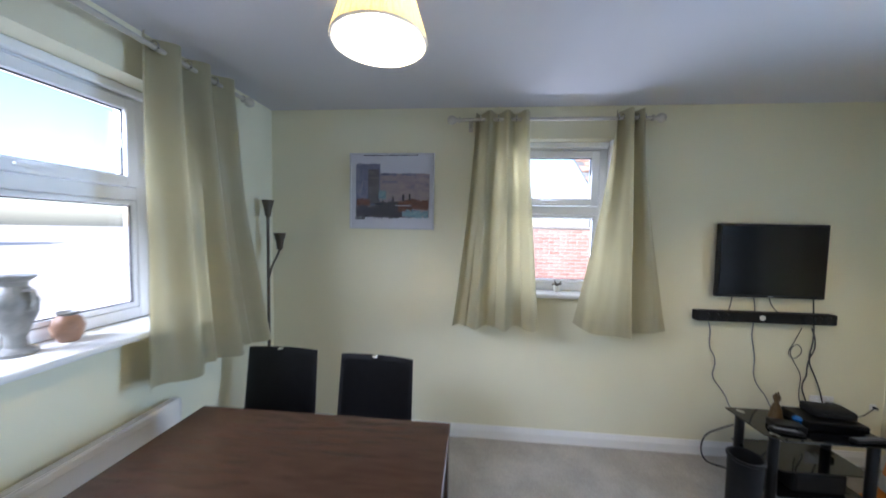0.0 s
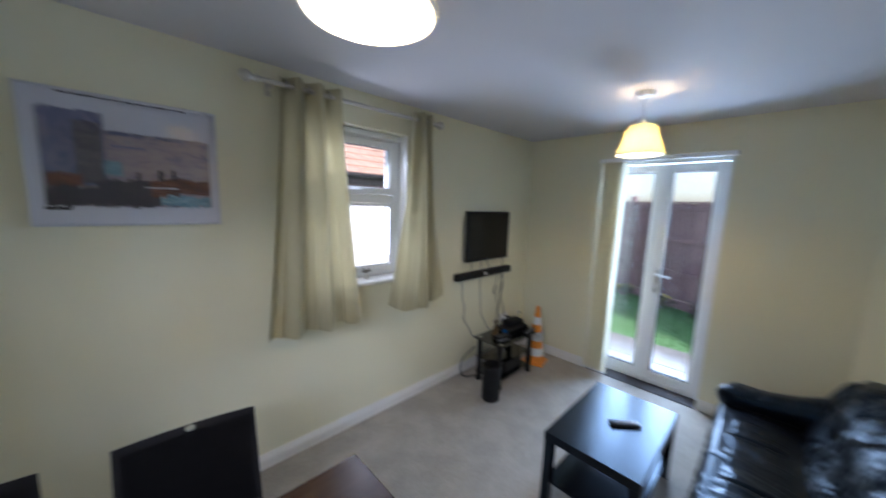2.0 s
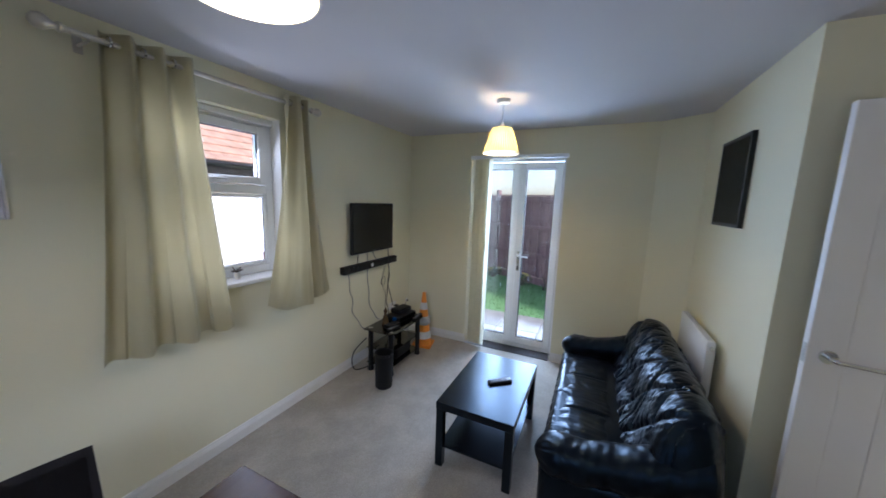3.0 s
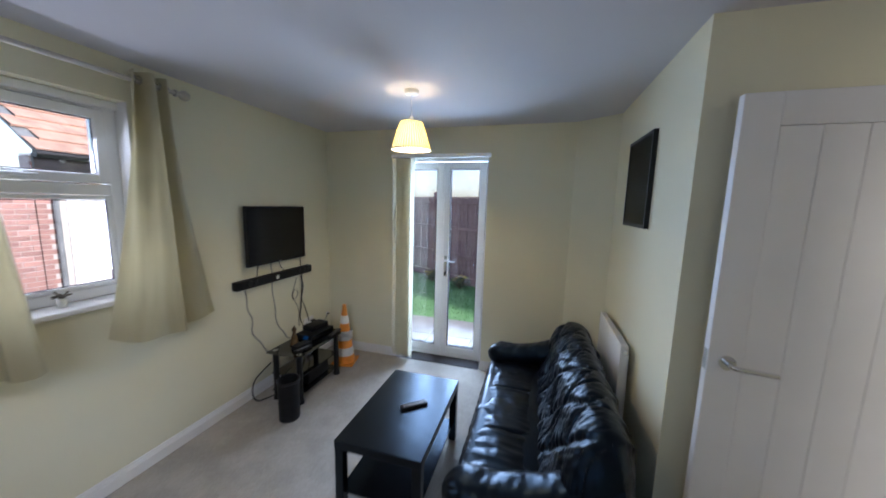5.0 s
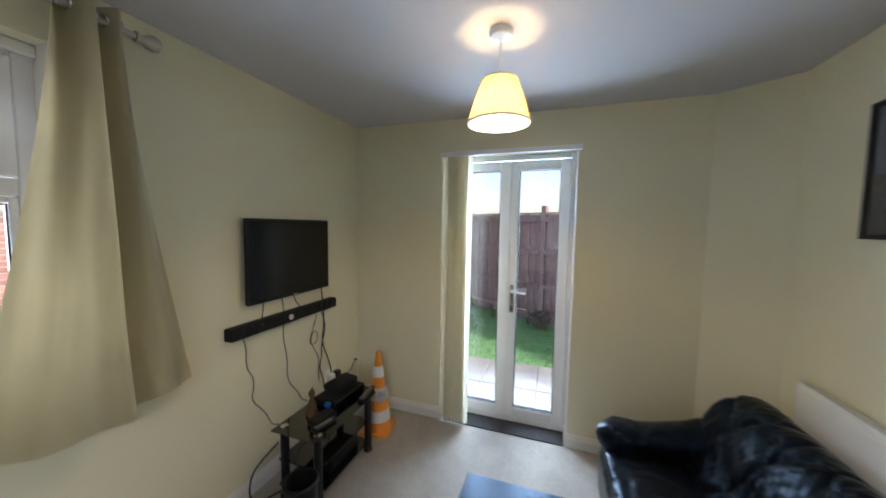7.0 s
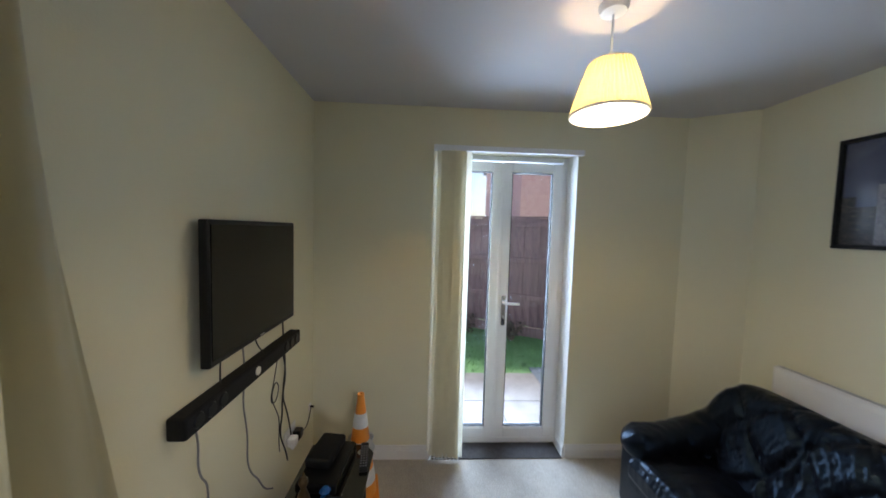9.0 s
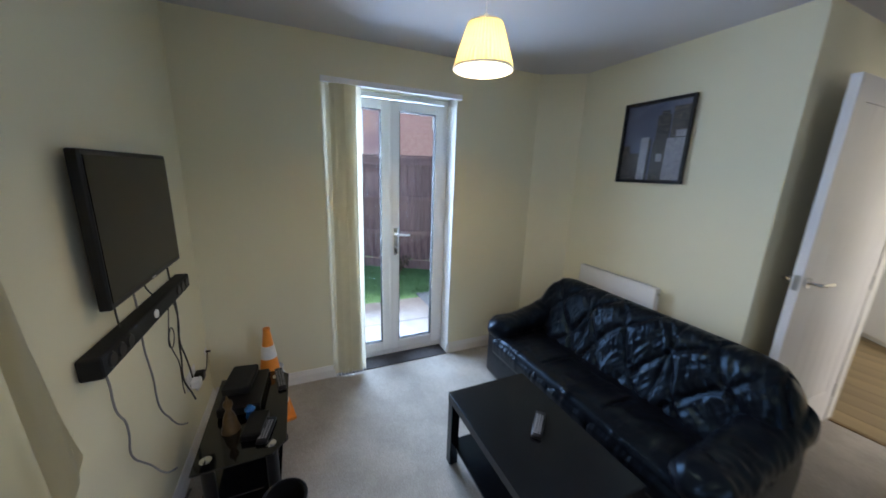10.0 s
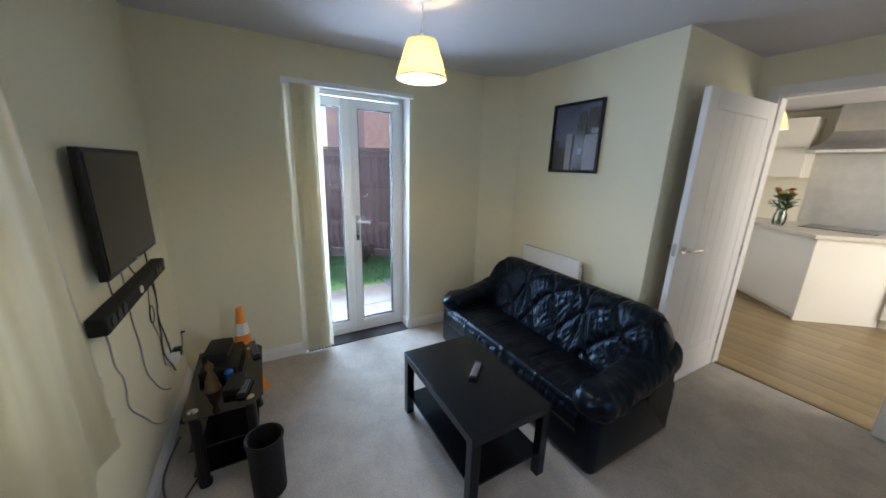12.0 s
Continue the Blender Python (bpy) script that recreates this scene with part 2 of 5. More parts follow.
def casement(name, label, width, z0, z1, split, lights, m, sill=0.26):
    """A white window: fixed panes below, top-hung lights above a transom. Local x along the wall, y outwards."""
    win = tagged(new(name), label, "window", kind="structure")
    win.matrix_world = m
    part("window_frame", ring(0, width, z0, z1, 0.055, 0, 0.07), UPVC, win)
    part("transom", box(0.055, width - 0.055, 0, 0.07, split - 0.03, split + 0.03, 0.006), UPVC, win)
    part("head_trim", box(0, width, -0.03, 0.0, z1 - 0.045, z1, 0.01), UPVC, win)
    part("window_sill", box(-0.02, width + 0.02, -sill, 0.06, z0 - 0.03, z0 - 0.002, 0.008), TRIM, win, "white painted window board")
    edges = [0.055 + (width - 0.11) * i / lights for i in range(lights + 1)]
    for a, b in zip(edges, edges[1:]):
        top = part("sash", ring(a + 0.004, b - 0.004, split + 0.034, z1 - 0.059, 0.05, -0.016, 0.05), UPVC, win)
        part("seal", ring(a + 0.054, b - 0.054, split + 0.084, z1 - 0.109, 0.005, 0.006, 0.0118, 0), SEAL, top)
        part("pane", box(a + 0.055, b - 0.055, 0.012, 0.030, split + 0.085, z1 - 0.110), GLASS, top).visible_shadow = False
        h = box((a + b) / 2 - 0.06, (a + b) / 2 + 0.06, -0.045, -0.030, split + 0.052, split + 0.068, 0.006)
        box((a + b) / 2 - 0.02, (a + b) / 2 + 0.02, -0.032, -0.0165, split + 0.050, split + 0.074, 0.004, bm=h)
        part("handle", h, UPVC, top, "white window handle")
        low = part("bead", ring(a + 0.002, b - 0.002, z0 + 0.057, split - 0.032, 0.022, 0.002, 0.05), UPVC, win)
        part("seal", ring(a + 0.026, b - 0.026, z0 + 0.081, split - 0.056, 0.005, 0.008, 0.0138, 0), SEAL, low)
        part("pane", box(a + 0.026, b - 0.026, 0.014, 0.032, z0 + 0.081, split - 0.056), GLASS, low).visible_shadow = False
    return win


casement("window_1", "wide white plastic casement window with opening lights above", WAY1 - WAY0, WAZ0, WAZ1, 1.665, 2, pose(XA - 0.16, WAY0, 0, 0, 0, 90))
casement("window_2", "small white plastic casement window with one top-hung light", W2X1 - W2X0, W2Z0, W2Z1, 1.682, 1, pose(W2X0, YB + 0.10, 0), 0.16)

# garden doors
DOORX = XF + 0.165
fd = tagged(new("door_1"), "white plastic glazed double garden door, shut, key in lock", "door", kind="structure")
fd.matrix_world = pose(DOORX, FY1, 0, 0, 0, -90)
FW = FY1 - FY0
part("door_frame", ring(0, FW, 0.0, FZ1 - 0.001, 0.036, 0, 0.075), UPVC, fd)
part("threshold", box(0, FW, -0.012, 0.09, 0.0, 0.045, 0.006), UPVC, fd)
for i, (a, b) in enumerate(((0.037, 0.477), (0.479, FW - 0.037))):
    leaf = part("door_leaf", ring(a, b, 0.046, FZ1 - 0.046, 0.070, -0.014, 0.05), UPVC, fd)
    part("bottom_rail", box(a + 0.070, b - 0.070, -0.012, 0.048, 0.116, 0.126, 0.003), UPVC, leaf)
    part("seal", ring(a + 0.070, b - 0.070, 0.126, FZ1 - 0.116, 0.006, -0.004, 0.03, 0), SEAL, leaf)
    part("pane", box(a + 0.076, b - 0.076, 0.010, 0.030, 0.132, FZ1 - 0.122), GLASS, leaf).visible_shadow = False
    if i:
        plate = part("lock_plate", box(a + 0.022, a + 0.052, -0.022, -0.0145, 0.90, 1.12, 0.004), CHROME, leaf, "chrome lock plate")
        lever = tube([(a + 0.037, -0.02, 1.07), (a + 0.037, -0.055, 1.07), (a + 0.06, -0.06, 1.07), (a + 0.145, -0.058, 1.066)], 0.009, 10, 2)
        part("lever", lever, UPVC, plate, "white lever handle")
        part("key", box(a + 0.033, a + 0.041, -0.05, -0.0225, 0.955, 0.975, 0.002), STEEL, plate, "small steel key")
        ringm = bmesh.new()
        bmesh.ops.create_cone(ringm, segments=16, radius1=0.016, radius2=0.016, depth=0.004, cap_ends=True, matrix=pose(a + 0.037, -0.044, 0.935, 0, 90, 0))
        part("key_tag", ringm, BLACK, plate)
part("mullion", box(0.466, 0.490, -0.022, -0.0145, 0.06, FZ1 - 0.07, 0.003), UPVC, fd)
MAT = mat("dark_mat", (0.05, 0.045, 0.045), 0.95, vary=0.2, scale=60, bump=0.5, bump_scale=300)
tagged(link("threshold_mat", box(XF - 0.02, DOORX - 0.014, FY0 + 0.02, FY1 - 0.02, 0.0, 0.008, 0.003), MAT), "dark brown ribbed mat strip at the garden door", "door mat")
solid("reveal_lining", box(XF + 0.002, DOORX, FY0 - 0.001, FY0 + 0.004, 0, FZ1), TRIM, "white painted door reveal", "reveal")
solid("reveal_lining", box(XF + 0.002, DOORX, FY1 - 0.004, FY1 + 0.001, 0, FZ1), TRIM, "white painted door reveal", "reveal")
for y0, y1 in ((WAY0 - 0.001, WAY0 + 0.004), (WAY1 - 0.004, WAY1 + 0.001)):
    solid("reveal_lining", box(XA - 0.16, XA - 0.002, y0, y1, WAZ0, WAZ1), TRIM, "white painted window reveal", "reveal")
for x0, x1 in ((W2X0 - 0.001, W2X0 + 0.004), (W2X1 - 0.004, W2X1 + 0.001)):
    solid("reveal_lining", box(x0, x1, YB + 0.002, YB + 0.10, W2Z0, W2Z1), TRIM, "white painted window reveal", "reveal")



def thin_cloth(m, share):
    """Lets part of the light through a cloth."""
    t = m.node_tree
    p, out = t.nodes["Principled BSDF"], t.nodes["Material Output"]
    tr, mx = t.nodes.new("ShaderNodeBsdfTranslucent"), t.nodes.new("ShaderNodeMixShader")
    t.links.new(p.inputs["Base Color"].links[0].from_socket, tr.inputs[0])
    mx.inputs[0].default_value = share
    t.links.new(p.outputs[0], mx.inputs[1])
    t.links.new(tr.outputs[0], mx.inputs[2])
    t.links.new(mx.outputs[0], out.inputs[0])
    return m


# vertical blind drawn to one side
FABRIC = mat("cream_blind_fabric", (0.76, 0.71, 0.56), 0.8, vary=0.03, scale=18, bump=0.04, bump_scale=300)
thin_cloth(FABRIC, 0.3)
blind = thing("vertical_blind", "cream fabric vertical blind drawn aside at the garden door", "blind")
part("headrail", box(XF - 0.045, XF - 0.005, FY0 - 0.02, FY1 + 0.02, 2.10, 2.135, 0.004), UPVC, blind, "white blind headrail")
for i in range(7):
    y = FY1 + 0.008 - i * 0.027
    bm = bmesh.new()
    lean = 1.22 + 0.10 * math.sin(i * 2.3)
    cols = [(XF - 0.030 - 0.006 * (i % 2) + (k - 4) * 0.0111 * math.cos(lean) + 0.007 * math.cos((k - 4) * 0.39), y + (k - 4) * 0.0111 * math.sin(lean) - 0.03) for k in range(9)]
    rows = [0.03, 0.25, 0.6, 1.0, 1.5, 2.098]
    g = [[bm.verts.new((cx + 0.004 * math.sin(z * 1.3 + i), cy + 0.005 * math.sin(z * 0.9 + i * 1.4), z)) for cx, cy in cols] for z in rows]
    for r0, r1 in zip(g, g[1:]):
        for k in range(8):
            bm.faces.new((r0[k], r0[k + 1], r1[k + 1], r1[k]))
    slat = part("blind_slat", bm, FABRIC, blind, smooth=True)
    part("bottom_weight", box(XF - 0.040, XF - 0.012, y - 0.046, y - 0.042, 0.012, 0.052, 0.001), UPVC, slat)
    part("hanger", box(XF - 0.030, XF - 0.022, y - 0.034, y - 0.028, 2.085, 2.102), UPVC, slat)
part("weight_chain", tube([(XF - 0.043, FY1 - 0.02, 0.034), (XF - 0.047, FY1 - 0.08, 0.026), (XF - 0.045, FY1 - 0.14, 0.033), (XF - 0.043, FY1 - 0.19, 0.030)], 0.0018, 6, 2), UPVC, blind)

# ---- curtains ----
CURTAIN = mat("cream_curtain_satin", (0.61, 0.56, 0.375), 0.33, vary=0.03, scale=5, bump=0.03, bump_scale=500, spec=0.4)
CURTAIN.node_tree.nodes["Principled BSDF"].inputs["Sheen Weight"].default_value = 0.15
thin_cloth(CURTAIN, 0.16)
POLE = mat("brushed_nickel_pole", (0.58, 0.54, 0.47), 0.42, 0.45, vary=0.06)


def curtain(label, top, bottom, z_top, z_low, folds, m, ease=1.4, amp=0.034, lift=0.0, seed=0):
    """An eyelet curtain. Local x along the pole, y off the wall. top, bottom: its ends along x. lift: how much the far end hangs higher."""
    bm = bmesh.new()
    nu, nv = folds * 16, 34
    rnd = random.Random(seed)
    wob = [rnd.uniform(-1, 1) for _ in range(folds * 2 + 2)]
    g = []
    for j in range(nv + 1):
        v = j / nv
        k = v ** ease
        row = []
        for i in range(nu + 1):
            u = i / nu
            w = wob[int(u * folds * 2)]
            u2 = u + 0.012 * w * v * math.sin(math.pi * u)
            x = (top[0] + (top[1] - top[0]) * u2) * (1 - k) + (bottom[0] + (bottom[1] - bottom[0]) * u2) * k
            a = amp * (1 - 0.25 * v + 0.35 * v * w)
            ph = 2 * math.pi * folds * u + 0.5 * math.sin(2.2 * v + seed) * v
            y = a * math.sin(ph) + 0.35 * a * v * math.sin(2 * ph + 1.3 + w) + 0.012 * noise.noise((x * 5, v * 3, seed)) - 0.05 * v ** 1.5
            zl = z_low + lift * u ** 3 + 0.012 * math.sin(ph + 0.7) + 0.006 * w
            row.append(bm.verts.new((x, y, z_top + (zl - z_top) * v)))
        g.append(row)
    for r0, r1 in zip(g, g[1:]):
        for i in range(nu):
            bm.faces.new((r0[i], r0[i + 1], r1[i + 1], r1[i]))
    bmesh.ops.solidify(bm, geom=bm.faces[:], thickness=0.003)
    c = thing("curtain", label, "curtain")
    c.matrix_world = m
    part("cloth", bm, CURTAIN, c, smooth=True)
    for i in range(folds * 2):
        u = (i + 0.5) / (folds * 2)
        x = top[0] + (top[1] - top[0]) * u
        t = bmesh.new()
        for k in range(20):
            a0, a1 = 2 * math.pi * k / 20, 2 * math.pi * (k + 1) / 20
            q = [t.verts.new((s, r * math.cos(a), r * math.sin(a))) for a in (a0, a1) for s, r in ((-0.003, 0.024), (0.003, 0.024), (0.003, 0.018), (-0.003, 0.018))]
            for e in range(4):
                t.faces.new((q[e], q[(e + 1) % 4], q[4 + (e + 1) % 4], q[4 + e]))
        bmesh.ops.remove_doubles(t, verts=t.verts[:], dist=1e-5)
        bmesh.ops.transform(t, matrix=Matrix.Translation((x, 0, z_top - 0.045)), verts=t.verts[:])
        part("eyelet", t, CHROME, c, "metal eyelet ring")
    return c


def smooth_line(pts, n):
    """n + 1 points of a smooth line through the given ones."""
    p = [Vector(q) for q in pts]
    p = [2 * p[0] - p[1]] + p + [2 * p[-1] - p[-2]]
    out = []
    for i in range(n + 1):
        f = i / n * (len(pts) - 1)
        k = min(int(f), len(pts) - 2)
        f -= k
        a, b, c, d = p[k:k + 4]
        out.append(0.5 * (2 * b + (c - a) * f + (2 * a - 5 * b + 4 * c - d) * f * f + (3 * b - a - 3 * c + d) * f ** 3))
    return out


def flared_curtain(label, top, low, hem, z_top, m):
    """An eyelet curtain whose folds run from the top line to a wider low line with an uneven hem."""
    nu, nv = 120, 40
    a, b = smooth_line([(x, y, 0) for x, y in top], nu), smooth_line([(x, y, z) for (x, y), z in zip(low, hem)], nu)
    bm = bmesh.new()
    g = []
    for j in range(nv + 1):
        v = j / nv
        kx, ky = v ** 1.35, v ** 0.8
        row = []
        for i in range(nu + 1):
            x, y = a[i].x * (1 - kx) + b[i].x * kx, a[i].y * (1 - ky) + b[i].y * ky
            y += 0.010 * noise.noise((i / nu * 7 + v * 1.5, v * 2.2, 5)) * v + 0.006 * noise.noise((i / nu * 16, v * 6, 2)) * v * v + 0.009 * noise.noise((i / nu * 9, v * 1.1, 9)) * min(1, v * 2)
            row.append(bm.verts.new((x, y, z_top + (b[i].z - z_top) * v)))
        g.append(row)
    for r0, r1 in zip(g, g[1:]):
        for i in range(nu):
            bm.faces.new((r0[i], r0[i + 1], r1[i + 1], r1[i]))
    hem_row = [q.co.copy() for q in g[-3]]
    bmesh.ops.solidify(bm, geom=bm.faces[:], thickness=0.003)
    c = thing("curtain", label, "curtain")
    c.matrix_world = m
    part("cloth", bm, CURTAIN, c, smooth=True)
    # stitched hem line
    seam = bmesh.new()
    lo = [seam.verts.new(q + Vector((0, -0.0045, 0))) for q in hem_row]
    hi = [seam.verts.new(q + Vector((0, -0.0045, 0.004))) for q in hem_row]
    for i in range(nu):
        seam.faces.new((lo[i], lo[i + 1], hi[i + 1], hi[i]))
    part("hem_stitching", seam, CURTAIN, c, smooth=True)
    for i in range(6):
        x = (top[i][0] + top[i + 1][0]) / 2
        t = bmesh.new()
        for k in range(20):
            a0, a1 = 2 * math.pi * k / 20, 2 * math.pi * (k + 1) / 20
            q = [t.verts.new((s, r * math.cos(w), r * math.sin(w))) for w in (a0, a1) for s, r in ((-0.003, 0.024), (0.003, 0.024), (0.003, 0.018), (-0.003, 0.018))]
            for e in range(4):
                t.faces.new((q[e], q[(e + 1) % 4], q[4 + (e + 1) % 4], q[4 + e]))
        bmesh.ops.remove_doubles(t, verts=t.verts[:], dist=1e-5)
        bmesh.ops.transform(t, matrix=Matrix.Translation((x, 0, z_top - 0.045)), verts=t.verts[:])
        part("eyelet", t, CHROME, c, "metal eyelet ring")
    return c


def pole(label, length, m):
    """A curtain pole with turned finials and two brackets. Local x along it; the wall lies along +y."""
    p = thing("curtain_pole", label, "curtain pole")
    p.matrix_world = m
    part("rod", tube([(0, 0, 0), (length, 0, 0)], 0.012, 14), POLE, p, smooth=True)
    fin = [(0.013, 0.0), (0.020, 0.003), (0.020, 0.012), (0.012, 0.016), (0.014, 0.028), (0.027, 0.045), (0.030, 0.060), (0.024, 0.078), (0.010, 0.088)]
    for x, turn in ((0, -90), (length, 90)):
        bm = turned(fin, 18)
        bmesh.ops.transform(bm, matrix=pose(x, 0, 0, 0, turn, 0), verts=bm.verts[:])
        part("finial", bm, POLE, p, smooth=True)
    for x in (0.07, length - 0.07):
        bm = tube([(x, 0.0, -0.016), (x, 0.02, -0.02), (x, 0.098, -0.02)], 0.006, 8)
        box(x - 0.015, x + 0.015, 0.097, 0.1035, -0.05, 0.02, 0.002, bm=bm)
        part("bracket", bm, POLE, p)
    return p


pole("brushed nickel curtain pole with turned finials over the small window", 1.225, pose(0.990, YB - 0.105, 2.265))
M2 = pose(0, YB - 0.105, 0)
curtain("cream eyelet curtain hanging in soft folds beside the small window", (1.095, 1.45), (0.965, 1.54), 2.315, 0.87, 3, M2, amp=0.042, seed=3)
flared_curtain("cream eyelet curtain, held aside, lower corner flared, by the small window",
               [(1.99, -0.045), (2.022, 0.045), (2.055, -0.045), (2.09, -0.04), (2.11, 0.045), (2.15, -0.045), (2.188, 0.04)],
               [(1.755, -0.06), (1.85, -0.115), (1.98, -0.085), (2.11, -0.09), (2.145, -0.005), (2.26, -0.03), (2.375, 0.012)],
               [0.93, 0.88, 0.862, 0.85, 0.862, 0.87, 0.88], 2.315, M2)
pole("brushed nickel curtain pole with turned finials over the wide window", 2.30, pose(XA + 0.105, 0.05, 2.29, 0, 0, 90))
MA = pose(XA + 0.105, 0, 0, 0, 0, 90)
curtain("cream satin eyelet curtain hanging at the wide window's edge", (1.76, 2.26), (1.69, 2.50), 2.34, 0.79, 3, MA, amp=0.046, seed=9)

# ---- pendant lamps ----
SHADE = bpy.data.materials.new("pleated_lampshade")
SHADE.use_nodes = True
st = SHADE.node_tree
st.nodes.remove(st.nodes["Principled BSDF"])
sd, stl, smx = (st.nodes.new("ShaderNode" + k) for k in ("BsdfDiffuse", "BsdfTranslucent", "MixShader"))
sd.inputs[0].default_value, stl.inputs[0].default_value = (0.93, 0.88, 0.74, 1), (0.86, 0.68, 0.26, 1)
smx.inputs[0].default_value = 0.23
st.links.new(sd.outputs[0], smx.inputs[1])
st.links.new(stl.outputs[0], smx.inputs[2])
st.links.new(smx.outputs[0], st.nodes["Material Output"].inputs[0])
BULB = mat("lit_bulb", (1.0, 0.86, 0.62), 0.4, emit=14.0)


def pendant(x, y, drop, label, energy):
    p = thing("pendant_lamp", label, "ceiling lamp", "pendant lamps", (x, y, H))
    part("ceiling_rose", turned([(0.0, 0.0), (0.048, 0.0), (0.048, -0.014), (0.042, -0.026), (0.018, -0.032), (0.0, -0.033)][::-1], 28, cap=False), UPVC, p, smooth=True)
    part("cord", tube([(0, 0, -0.03), (0, 0, -drop + 0.03)], 0.0035, 8), UPVC, p)
    part("lamp_holder", turned([(0.0, -drop - 0.076), (0.022, -drop - 0.076), (0.024, -drop - 0.05), (0.019, -drop - 0.03), (0.019, -drop + 0.02), (0.008, -drop + 0.04), (0.0, -drop + 0.04)], 18, cap=False), UPVC, p, smooth=True)
    n = 176
    bm = bmesh.new()
    rows = []
    for z, r in ((-drop, 0.068), (-drop - 0.044, 0.083), (-drop - 0.088, 0.098), (-drop - 0.132, 0.112), (-drop - 0.175, 0.125)):
        rows.append([bm.verts.new(((r + 0.0075 * (i % 4 < 2)) * math.cos(2 * math.pi * i / n), (r + 0.0075 * (i % 4 < 2)) * math.sin(2 * math.pi * i / n), z)) for i in range(n)])
    for a, b in zip(rows, rows[1:]):
        for i in range(n):
            bm.faces.new((a[i], a[(i + 1) % n], b[(i + 1) % n], b[i]))
    shade = part("shade", bm, SHADE, p, "pleated pale yellow fabric shade, lit")
    for z, r in ((-drop, 0.069), (-drop - 0.175, 0.126)):
        part("shade_ring", turned([(r, z - 0.004), (r + 0.004, z - 0.004), (r + 0.004, z + 0.004), (r, z + 0.004), (r, z - 0.004)], 48, cap=False), UPVC, shade, smooth=True)
    bulb = turned([(0.0, -drop - 0.138), (0.018, -drop - 0.134), (0.029, -drop - 0.116), (0.030, -drop - 0.096), (0.020, -drop - 0.065), (0.014, -drop - 0.020)], 20, cap=False)
    b = part("bulb", bulb, BULB, p, smooth=True)
    b.visible_shadow = False
    lamp("pendant_light", "POINT", energy, WARM, pose(x, y, H - drop - 0.115), radius=0.03)
    return p


pendant(2.805, 1.425, 0.200, "white pendant light with a pleated yellow shade, lit", 5.6)
pendant(0.82, 1.36, 0.185, "lit pleated yellow pendant light over the dining table", 3.6)

# ---- sofa ----
SX0, SX1, SY0, SY1 = 1.865, 3.47, 0.13, 0.90


def sheet(nu, nv, fn, closed_u=False):
    bm = bmesh.new()
    g = [[bm.verts.new(fn(i / nu, j / nv)) for i in range(nu + (0 if closed_u else 1))] for j in range(nv + 1)]
    for r0, r1 in zip(g, g[1:]):
        for i in range(nu):
            k = (i + 1) % len(r0)
            bm.faces.new((r0[i], r0[k], r1[k], r1[i]))
    return bm, g


def crease(p, scale, seed):
    """Sharp little folds: 0 on a fold line, towards 1 between."""
    q = Vector(p) * scale + Vector((seed, seed * 2.3, 0))
    return abs(noise.noise(q)) * 1.6 + 0.5 * abs(noise.noise(q * 2.1))


def section(points, steps):
    """Points along a smooth closed-over outline through the given corners."""
    pts = [Vector(p) for p in points]
    for _ in range(3):
        q = [pts[0]]
        for a, b in zip(pts, pts[1:]):
            q += [a.lerp(b, 0.25), a.lerp(b, 0.75)]
        pts = q + [pts[-1]]
    length = [0]
    for a, b in zip(pts, pts[1:]):
        length.append(length[-1] + (b - a).length)
    out = []
    for s in range(steps + 1):
        d = length[-1] * s / steps
        k = max(i for i in range(len(length)) if length[i] <= d + 1e-9)
        k = min(k, len(pts) - 2)
        f = (d - length[k]) / max(1e-9, length[k + 1] - length[k])
        out.append(pts[k].lerp(pts[k + 1], min(1, f)))
    return out


sofa = thing("sofa", "black leather three-seat sofa, quilted back, creased and worn", "sofa", at=((SX0 + SX1) / 2, 0, 0))
SL = SX1 - SX0
HALF = SL / 2

# back: an outline in y and z swept from end to end, sinking and curving forward at both ends
BACK = section([(0.52, 0.30), (0.50, 0.40), (0.44, 0.48), (0.40, 0.64), (0.33, 0.768), (0.22, 0.80), (0.15, 0.72), (0.135, 0.45), (0.14, 0.05)], 128)


